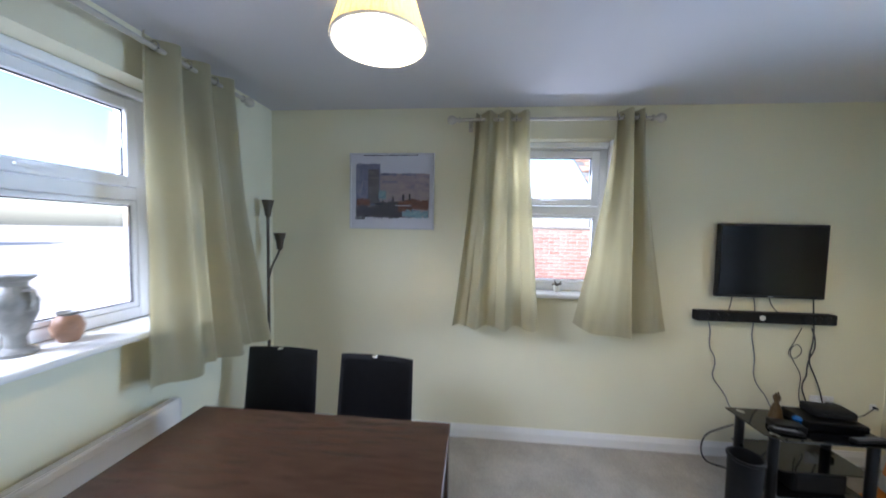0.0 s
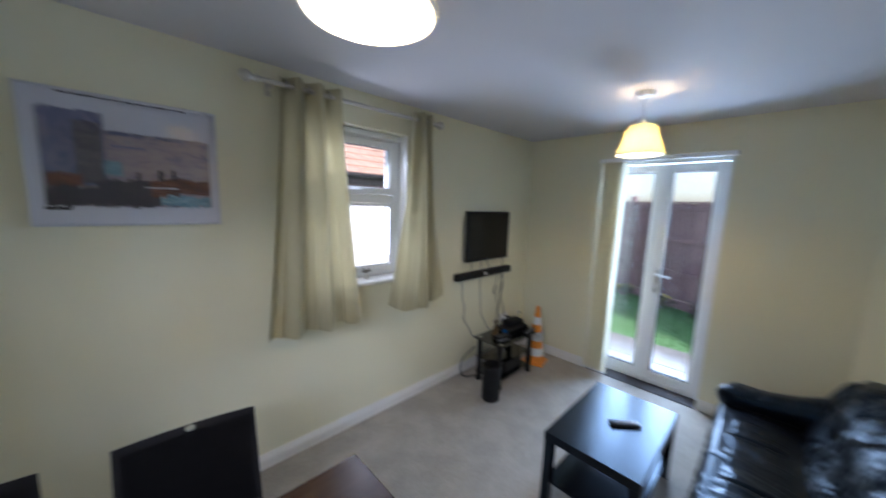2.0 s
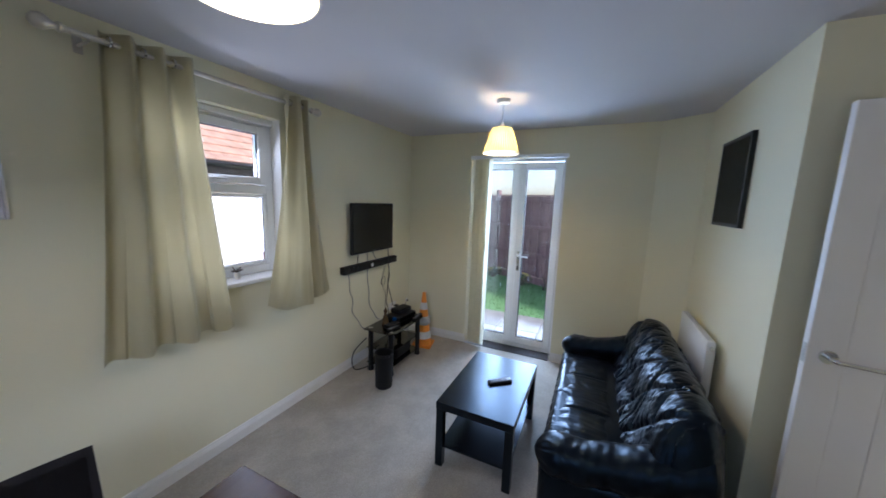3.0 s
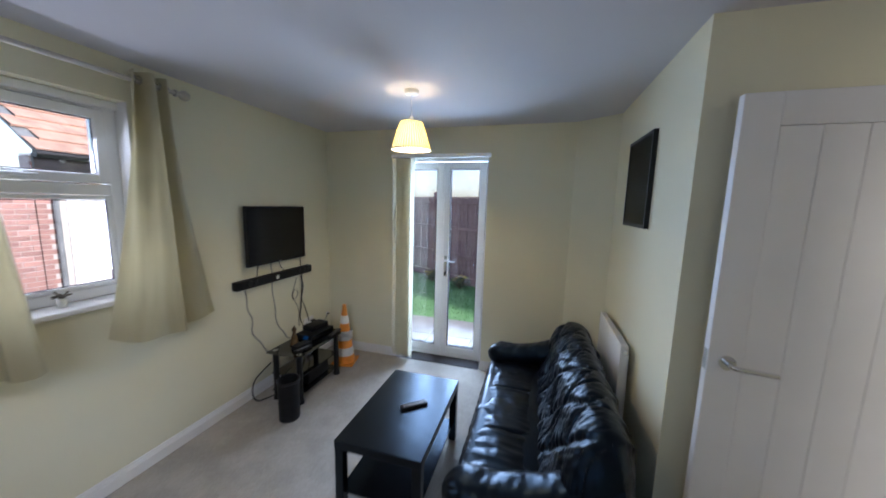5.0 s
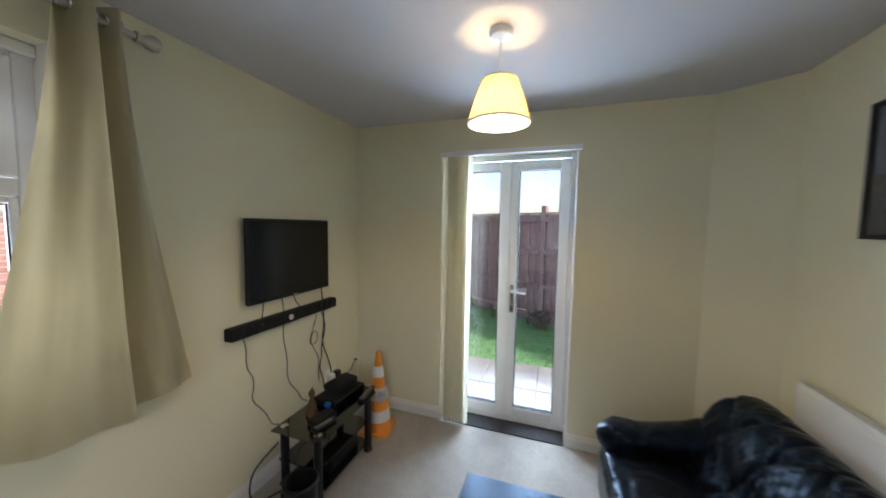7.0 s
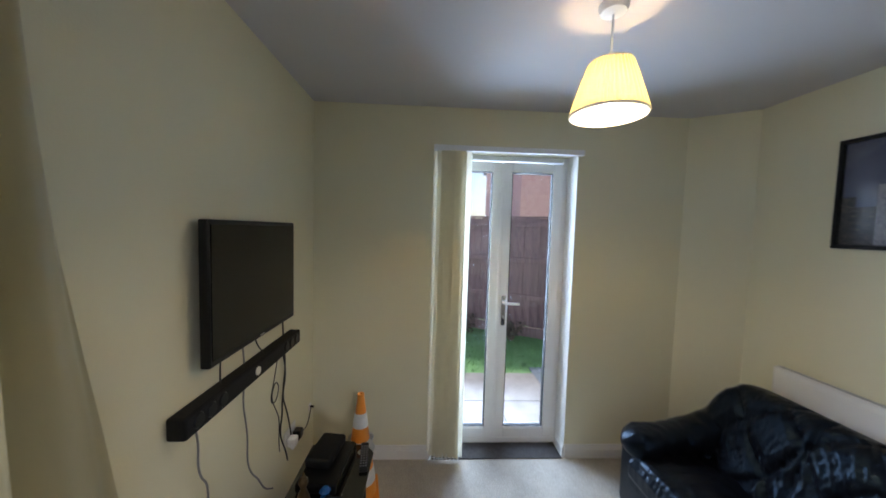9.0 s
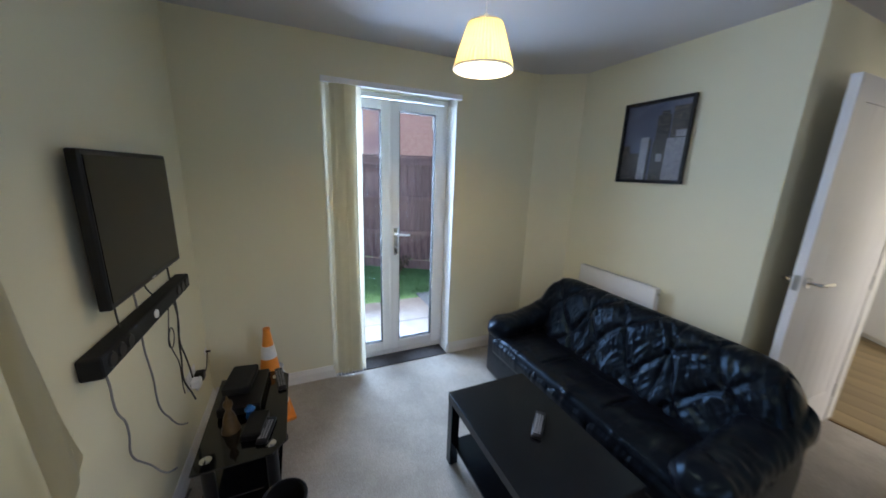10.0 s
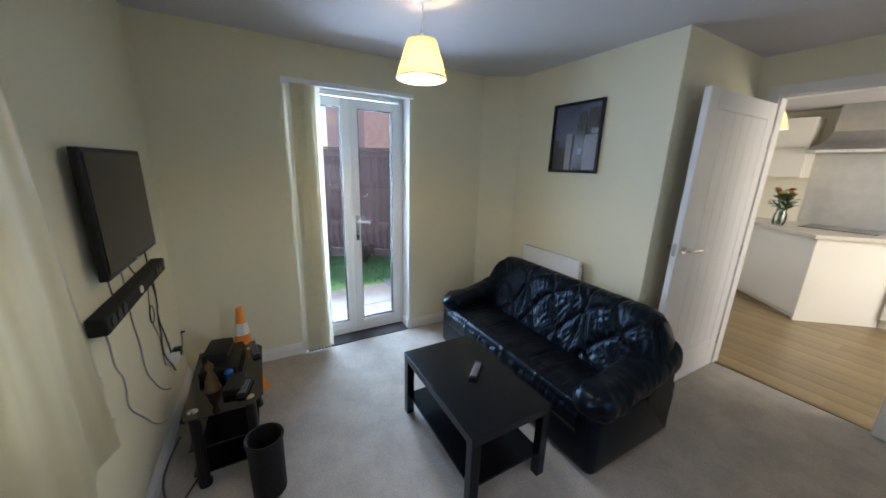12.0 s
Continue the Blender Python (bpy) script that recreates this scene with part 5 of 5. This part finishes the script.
for x in (-0.15, 0.15):
    for y in (-0.11, 0.11):
        part("ring_mark", turned([(0.075, 0.0065), (0.08, 0.0065), (0.08, 0.0072), (0.075, 0.0072), (0.075, 0.0065)], 28, (x, y), cap=False), BUTTON, hobm)
socket((2.78, KY + 0.0, 1.22), 180, "white double kitchen wall socket")
socket((3.05, KY + 0.0, 1.22), 180, "white double kitchen wall socket")

VASE = glass("clear_vase_glass", (0.93, 0.96, 0.95))
vase = thing("flower_vase", "clear glass vase of mixed pink and yellow flowers", "vase", at=(2.545, -3.31, 0.986))
part("vase_body", turned([(0.0, 0.0), (0.045, 0.0), (0.060, 0.03), (0.062, 0.09), (0.045, 0.14), (0.050, 0.17), (0.047, 0.17), (0.042, 0.14), (0.058, 0.09), (0.056, 0.03), (0.0, 0.008)], 28, cap=False), VASE, vase, smooth=True)
LEAF = mat("green_leaf", (0.05, 0.11, 0.03), 0.5, vary=0.3, scale=30)
PETALS = [mat(n, c, 0.6, vary=0.15, scale=40) for n, c in (("pink_petal", (0.55, 0.07, 0.22)), ("yellow_petal", (0.62, 0.48, 0.06)), ("cream_petal", (0.72, 0.66, 0.48)), ("coral_petal", (0.50, 0.05, 0.12)))]
rnd = random.Random(11)
for i in range(20):
    a, r = rnd.uniform(0, 6.28), rnd.uniform(0.005, 0.085)
    top = Vector((r * math.cos(a), r * math.sin(a), rnd.uniform(0.26, 0.345)))
    stem = part("stem", tube([(0.02 * math.cos(a + 2), 0.02 * math.sin(a + 2), 0.02), (0.03 * math.cos(a), 0.03 * math.sin(a), 0.17), top], 0.003, 6, 1), LEAF, vase)
    bm = bmesh.new()
    for ringno, (n, rr, tilt) in enumerate(((9, 0.046, 0.3), (7, 0.034, 0.8), (5, 0.020, 1.2))):
        for k in range(n):
            b = 2 * math.pi * k / n + ringno
            d = Vector((math.cos(b) * math.cos(tilt), math.sin(b) * math.cos(tilt), math.sin(tilt)))
            s = Vector((-math.sin(b), math.cos(b), 0)) * rr * 0.38
            q = [bm.verts.new(top + v) for v in (Vector((0, 0, 0)), d * rr * 0.6 + s * 1.3, d * rr, d * rr * 0.6 - s * 1.3)]
            bm.faces.new(q)
    part("flower_head", bm, PETALS[i % 4], stem)
for i in range(54):
    a, r = rnd.uniform(0, 6.28), rnd.uniform(0.02, 0.10)
    c = Vector((r * math.cos(a), r * math.sin(a), rnd.uniform(0.17, 0.30)))
    d = Vector((math.cos(a), math.sin(a), rnd.uniform(-0.2, 0.9))).normalized() * 0.06
    s = Vector((-math.sin(a), math.cos(a), 0)) * 0.019
    bm = bmesh.new()
    q = [bm.verts.new(c + v) for v in (-d * 0.9, -d * 0.2 + s, d * 0.3 + s * 0.8 + Vector((0, 0, 0.006)), d, d * 0.3 - s * 0.8 + Vector((0, 0, 0.006)), -d * 0.2 - s)]
    bm.faces.new(q)
    part("leaf", bm, LEAF, vase)
vase.scale = (1.0, 1.0, 1.25)
pendant(2.62, -2.60, 0.16, "small lit yellow pendant light in the kitchen", 0.7)
# warm fill lamp added at the unseen west opening to brighten the kitchen
lamp("daylight_fill", "AREA", 31, (1.0, 0.91, 0.70), look((KX0 - 0.15, -2.4, 1.55), (2.5, -3.7, 1.35)), size=1.7, size_y=1.2)

# ---- garden and neighbours ----


GRASS = mat("lawn_green", (0.10, 0.22, 0.075), 0.9, vary=0.25, scale=5, second=(0.075, 0.17, 0.055), bump=0.6, bump_scale=80)
SOIL = mat("bare_soil", (0.09, 0.075, 0.055), 0.95, vary=0.3, scale=8, bump=0.6, bump_scale=40)
SLAB = mat("pale_paving", (0.20, 0.192, 0.182), 0.85, vary=0.15, scale=6, bump=0.2, bump_scale=60)
FENCE = wood("brown_stained_fence", (0.12, 0.072, 0.074), (0.23, 0.145, 0.142), 0.8, (9, 9, 0.8), 5)
BRICK = mat("red_brick", (0.56, 0.36, 0.32), 0.85, vary=0.25, scale=6, second=(0.48, 0.28, 0.25), bump=0.3, bump_scale=40)
MORTAR = mat("mortar", (0.42, 0.38, 0.34), 0.9, vary=0.1, scale=20)
TILE = mat("orange_clay_tile", (0.40, 0.25, 0.18), 0.75, vary=0.2, scale=5)
GREYTILE = mat("grey_roof_tile", (0.16, 0.17, 0.17), 0.75, vary=0.2, scale=5)
RENDERED = mat("white_painted_panel", (0.82, 0.82, 0.82), 0.5, vary=0.02, scale=3)

GZ = -0.13
solid("ground", box(-400, 400, -400, 400, GZ - 0.3, GZ - 0.03), mat("pale_gravel", (0.45, 0.43, 0.40), 0.95, vary=0.1, scale=2, bump=0.3, bump_scale=60), "pale gravel ground around the house", "ground")
solid("lawn", box(4.14, 12.0, -6.0, 12.0, GZ - 0.02, GZ), GRASS, "short green garden lawn", "lawn")
bm = bmesh.new()
rnd = random.Random(7)
for i in range(9000):
    x, y = rnd.uniform(5.0, 9.5), rnd.uniform(0.0, 5.5)
    h, a = rnd.uniform(0.02, 0.055), rnd.uniform(0, 6.28)
    dx, dy = 0.006 * math.cos(a), 0.006 * math.sin(a)
    lx, ly = rnd.uniform(-0.02, 0.02), rnd.uniform(-0.02, 0.02)
    if x < 5.44 and 0.7 < y:
        continue
    bm.faces.new([bm.verts.new(v) for v in ((x - dx, y - dy, GZ), (x + dx, y + dy, GZ), (x + lx, y + ly, GZ + h))])
tagged(link("grass", bm, GRASS), "short green grass blades on the lawn", "grass", kind="stuff")
patio = solid("patio", box(4.12, 5.40, 0.74, 3.6, GZ - 0.02, GZ + 0.012), MORTAR, "pale stone paving slabs outside the garden door", "patio")
for i in range(2):
    for j in range(5):
        part("slab", box(4.13 + i * 0.635, 4.755 + i * 0.635, 0.75 + j * 0.57, 1.31 + j * 0.57, GZ + 0.0122, GZ + 0.03, 0.006), SLAB, patio)
solid("gravel_edge", box(4.12, 5.6, 0.2, 0.735, GZ - 0.01, GZ + 0.01), mat("blue_slate_chippings", (0.16, 0.20, 0.24), 0.8, vary=0.4, scale=50, bump=1.0, bump_scale=50), "blue-grey slate chippings beside the paving", "gravel")

# fence: runs across the garden at a slant
FA, FD = Vector((5.55, -1.8, GZ)), Vector((0.50, 0.866, 0)).normalized()
fence = thing("garden_fence", "brown stained close-board wooden garden fence", "fence", at=(FA.x, FA.y, GZ), rz=math.degrees(math.atan2(FD.y, FD.x)))
part("gravel_board", box(0, 11.0, -0.02, 0.02, 0, 0.16, 0.004), FENCE, fence)
for i in range(7):
    part("post", box(i * 1.83 - 0.045, i * 1.83 + 0.045, -0.045, 0.045, 0, 2.08, 0.006), FENCE, fence)
for z in (0.62, 1.22, 1.80):
    for i in range(6):
        part("rail", box(i * 1.83 + 0.046, i * 1.83 + 1.784, 0.022, 0.062, z, z + 0.075, 0.006), FENCE, fence)
me_board = None
for i in range(6):
    for k in range(14):
        x = i * 1.83 + 0.048 + k * 0.124
        if me_board is None:
            b = part("board", box(0, 0.130, -0.007, 0.010, 0.165, 1.93, 0.003, 1), FENCE, fence)
            me_board = b.data
        else:
            b = new("board", me_board)
            b.parent = fence
        b.matrix_local = pose(x, -0.012 if k % 2 else 0.006, 0.004 * (k % 3))
    part("capping", box(i * 1.83 + 0.046, i * 1.83 + 1.784, -0.03, 0.03, 1.94, 1.965, 0.004), FENCE, fence)

# low plants along the fence
TWIG = mat("dry_twigs", (0.16, 0.12, 0.08), 0.9, vary=0.3, scale=20)
YELLOW = PETALS[1]
rnd = random.Random(21)


def shrub(at, r, h, n, m, label, bloom=None):
    s = thing("garden_shrub", label, "shrub", "border plants", at)
    bm = bmesh.new()
    for i in range(n):
        a, q = rnd.uniform(0, 6.28), rnd.uniform(0, 1) ** 0.6
        tip = Vector((r * q * math.cos(a), r * q * math.sin(a), h * rnd.uniform(0.35, 1.0)))
        t2 = tube([(0.1 * tip.x, 0.1 * tip.y, 0), (0.5 * tip.x, 0.5 * tip.y, 0.55 * tip.z), tip], 0.006, 5)
        me = bpy.data.meshes.new("tmp")
        t2.to_mesh(me)
        t2.free()
        bm.from_mesh(me)
        bpy.data.meshes.remove(me)
    part("stems", bm, TWIG, s)
    bm = bmesh.new()
    for i in range(n * 9):
        a, q = rnd.uniform(0, 6.28), rnd.uniform(0.1, 1)
        c = Vector((r * q * math.cos(a), r * q * math.sin(a), h * rnd.uniform(0.2, 1.0)))
        d = Vector((rnd.uniform(-1, 1), rnd.uniform(-1, 1), rnd.uniform(-0.3, 1))).normalized() * rnd.uniform(0.025, 0.05)
        w = d.cross(Vector((0.3, 0.2, 0.9))).normalized() * 0.019
        bm.faces.new([bm.verts.new(c + v) for v in (-d, w, d, -w)])
    part("leaves", bm, m, s)
    if bloom:
        bm = bmesh.new()
        for i in range(14):
            a, q = rnd.uniform(0, 6.28), rnd.uniform(0.2, 1)
            c = Vector((r * q * math.cos(a), r * q * math.sin(a), h * rnd.uniform(0.7, 1.05)))
            for k in range(6):
                b = k * math.pi / 3
                e = Vector((math.cos(b), math.sin(b), 0.3)) * 0.035
                f = Vector((-math.sin(b), math.cos(b), 0)) * 0.012
                bm.faces.new([bm.verts.new(c + v) for v in (Vector((0, 0, 0)), e * 0.6 + f, e, e * 0.6 - f)])
        part("flowers", bm, bloom, s)
    return s


for k, (d, bl) in enumerate(((1.9, None), (2.7, None), (3.5, None), (4.3, YELLOW), (5.2, YELLOW), (6.2, YELLOW))):
    p = FA + FD * d + Vector((-0.30, 0.17, 0))
    shrub((p.x, p.y, GZ), 0.22, 0.32 if bl is None else 0.24, 26, SOIL if bl is None else LEAF, "low twiggy border plant by the fence" if bl is None else "low green plant with yellow flowers by the fence", bl)


def brick_wall(x0, x1, z0, z1, skip=None):
    """The bricks of a wall in its own xz plane, course by course. skip: (x0, x1, z0, z1) left open."""
    rest = []
    for r in range(int((z1 - z0) / 0.075)):
        x = x0 - (0.1125 if r % 2 else 0)
        z = z0 + r * 0.075
        while x < x1:
            a, b = max(x, x0), min(x + 0.215, x1)
            if b - a > 0.05 and not (skip and a < skip[1] and b > skip[0] and z < skip[3] and z + 0.065 > skip[2]):
                rest.append((a, b, z))
            x += 0.225
    return rest


def bricks(parent, rest, near, material, pick):
    """The bricks within pick become parts of their own; the others are joined."""
    mine = [q for q in rest if pick(q)][:280]
    left = [q for q in rest if q not in mine]
    shared = {}
    for a, b, z in mine:
        w = round(b - a, 3)
        if w not in shared:
            o = part("brick", box(0, w, -0.008, 0.03, 0, 0.065, 0.003, 1), material, parent)
            shared[w] = o.data
        else:
            o = new("brick", shared[w])
            o.parent = parent
        o.matrix_local = pose(a, near, z)
    verts, faces = [], []
    for a, b, z in left:
        k = len(verts)
        verts += [(a, near - 0.008, z), (b, near - 0.008, z), (b, near - 0.008, z + 0.065), (a, near - 0.008, z + 0.065), (a, near + 0.02, z), (b, near + 0.02, z), (b, near + 0.02, z + 0.065), (a, near + 0.02, z + 0.065)]
        faces += [(k, k + 1, k + 2, k + 3), (k + 1, k + 5, k + 6, k + 2), (k + 4, k, k + 3, k + 7), (k + 3, k + 2, k + 6, k + 7), (k + 4, k + 5, k + 1, k)]
    if verts:
        me = bpy.data.meshes.new("brickwork")
        me.from_pydata(verts, [], faces)
        me.materials.append(material)
        o = new("brickwork", me)
        o.parent = parent
        tagged(o, kind="stuff")


BRICKR = mat("red_brick_varied", (0.33, 0.18, 0.145), 0.85, scale=9, second=(0.24, 0.13, 0.11), bump=0.3, bump_scale=40)
_t = BRICKR.node_tree
_i, _h, _r = _t.nodes.new("ShaderNodeObjectInfo"), _t.nodes.new("ShaderNodeHueSaturation"), _t.nodes.new("ShaderNodeMapRange")
_r.inputs[3].default_value, _r.inputs[4].default_value = 0.7, 1.25
_s = _t.nodes["Principled BSDF"].inputs["Base Color"].links[0].from_socket
_t.links.new(_i.outputs["Random"], _r.inputs[0])
_t.links.new(_r.outputs[0], _h.inputs["Value"])
_t.links.new(_s, _h.inputs["Color"])
_t.links.new(_h.outputs[0], _t.nodes["Principled BSDF"].inputs["Base Color"])


def tiled_roof(parent, x0, x1, slope_from, slope_to, m, rows):
    """Overlapping courses of roof tiles between two (y, z) edges, along x."""
    (ya, za), (yb, zb) = slope_from, slope_to
    d = Vector((0, yb - ya, zb - za))
    n = Vector((0, -(zb - za), yb - ya)).normalized()
    if n.z < 0:
        n = -n
    bm = bmesh.new()
    for r in range(rows):
        p = Vector((0, ya, za)) + d * (r / rows)
        q = Vector((0, ya, za)) + d * ((r + 1.15) / rows)
        for a in range(int((x1 - x0) / 0.30)):
            xa = x0 + a * 0.30 + (0.15 if r % 2 else 0)
            v = [Vector((xa + 0.003, 0, 0)) + p + n * 0.045, Vector((xa + 0.297, 0, 0)) + p + n * 0.045, Vector((xa + 0.297, 0, 0)) + q + n * 0.012, Vector((xa + 0.003, 0, 0)) + q + n * 0.012]
            w = [Vector((xa + 0.003, 0, 0)) + p + n * 0.015, Vector((xa + 0.297, 0, 0)) + p + n * 0.015]
            t = [bm.verts.new(c) for c in v + w]
            bm.faces.new(t[:4])
            bm.faces.new((t[0], t[4], t[5], t[1]))
    return tagged(part("roof_tiles", bm, m, parent), kind="stuff")


# the neighbouring garage and house beyond the small window
gar = thing("neighbour_garage", "red brick garage with a white door and orange tiled roof", "building", at=(0, 7.5, GZ))
part("wall", box(3.6, 12.0, 0.0, 0.25, 0, 2.32), MORTAR, gar)
bricks(gar, brick_wall(3.6, 12.0, 0.0, 2.32, (3.9, 6.9, 0, 1.74)), 0.0, BRICKR, lambda q: q[0] < 7.2 and q[2] > 1.6)
door3 = part("garage_door", box(3.91, 6.89, -0.03, -0.002, 0.0, 1.73, 0.004), RENDERED, gar, "white painted garage door")
for i in range(5):
    part("door_rib", box(3.95, 6.85, -0.042, -0.0305, 0.12 + i * 0.32, 0.40 + i * 0.32, 0.01), RENDERED, door3)
part("fascia", box(3.5, 12.1, -0.32, -0.28, 2.13, 2.33), BLACK, gar)
part("soffit", box(3.5, 12.1, -0.28, 0.0, 2.31, 2.33), TRIM, gar)
part("gutter", tube([(3.5, -0.37, 2.33), (12.1, -0.37, 2.33)], 0.055, 12), BLACK, gar)
part("drainpipe", tube([(3.78, -0.33, 2.27), (3.78, -0.06, 2.10), (3.78, -0.05, 0.0)], 0.034, 12, 1), GREYTILE, gar)
part("roof_deck", extrude_poly([(0, 0), (8.6, 0), (8.6, 3.4), (0, 3.4)], 0, 0.02), GREYTILE, gar).matrix_local = Matrix.Translation((3.5, -0.36, 2.35)) @ pose(0, 0, 0, 35, 0, 0)
tiled_roof(gar, 3.5, 12.0, (-0.38, 2.36), (2.45, 4.34), TILE, 12)
gw = thing("garden_wall", "red brick garden wall with a flat coping", "wall", at=(0, 7.5, GZ))
part("core", box(-2.0, 3.59, 0.0, 0.22, 0, 1.74), MORTAR, gw)
bricks(gw, brick_wall(-2.0, 3.59, 0.0, 1.74), 0.0, BRICKR, lambda q: q[0] > 1.9 and q[2] > 0.6)
part("coping", box(-2.0, 3.59, -0.04, 0.26, 1.742, 1.79, 0.008), SLAB, gw)


def house(label, at, rz, w, d, eaves, ridge, wallm, roofm, wins):
    hs = thing("house", label, "house", "neighbouring houses", at, rz)
    bm = box(0, w, 0, d, 0, eaves)
    for x in (0, w - 0.2):
        v = [bm.verts.new(c) for c in ((x, 0, eaves), (x, d, eaves), (x, d / 2, ridge), (x + 0.2, 0, eaves), (x + 0.2, d, eaves), (x + 0.2, d / 2, ridge))]
        bm.faces.new(v[:3])
        bm.faces.new(v[3:])
        bm.faces.new((v[0], v[2], v[5], v[3]))
        bm.faces.new((v[1], v[2], v[5], v[4]))
    part("wall", bm, wallm, hs)
    tiled_roof(hs, -0.15, w + 0.15, (-0.3, eaves - 0.15), (d / 2, ridge + 0.05), roofm, 16)
    tiled_roof(hs, -0.15, w + 0.15, (d + 0.3, eaves - 0.15), (d / 2, ridge + 0.05), roofm, 16)
    for x, z in wins:
        wd = part("window", ring(x, x + 1.1, z, z + 1.15, 0.07, -0.04, 0.02, 0), UPVC, hs)
        part("pane", box(x + 0.07, x + 1.03, -0.012, -0.004, z + 0.07, z + 1.08), SCREEN, wd)
    return hs


house("red brick house with a grey tiled roof beyond the fence", (13.0, -1.2, GZ), -90, 9.0, 7.0, 5.0, 7.4, BRICK, GREYTILE, [(1.2, 3.2), (4.2, 3.2), (1.2, 0.9), (4.2, 0.9)])
house("pale brick house across the street", (-34.0, -4.0, GZ), 90, 9.0, 7.0, 4.8, 7.2, BRICK, GREYTILE, [(1.2, 3.2), (4.0, 3.2), (6.8, 3.2), (1.2, 0.9), (4.0, 0.9), (6.8, 0.9)])
house("pale brick house across the street", (-34.0, 8.0, GZ), 90, 9.0, 7.0, 4.8, 7.2, BRICK, TILE, [(1.2, 3.2), (4.0, 3.2), (6.8, 3.2), (1.2, 0.9), (4.0, 0.9), (6.8, 0.9)])
solid("driveway", box(-8.0, -0.75, -60, 60, GZ - 0.03, GZ - 0.01), mat("pale_concrete", (0.58, 0.56, 0.53), 0.9, vary=0.08, scale=3, bump=0.2, bump_scale=90), "pale concrete drive in front of the window", "driveway")

# ---- kitchen planks ----
PLANK = wood("oak_plank", (0.165, 0.115, 0.050), (0.275, 0.198, 0.092), 0.36, (0.45, 3.0, 3.0), 1.8)
kfloor = solid("kitchen_floor", box(KX0, KX1, KY, YK - 0.06, -0.0118, -0.0035), PLANK, "oak-effect plank floor with fine joints", "floor")
planks = {}
rnd = random.Random(5)
for r in range(16):
    y0 = YK - 0.062 - (r + 1) * 0.188
    x = KX0 - rnd.uniform(0, 1.1)
    while x < KX1:
        a, b = max(x, KX0), min(x + 1.3, KX1)
        w = round(b - a, 2)
        if w > 0.06:
            if w not in planks:
                o = part("plank", box(0, w - 0.002, 0, 0.186, -0.003, 0.0, 0.0008, 1), PLANK, kfloor)
                planks[w] = o.data
            else:
                o = new("plank", planks[w])
                o.parent = kfloor
            o.matrix_local = pose(a, y0, 0)
        x += 1.3
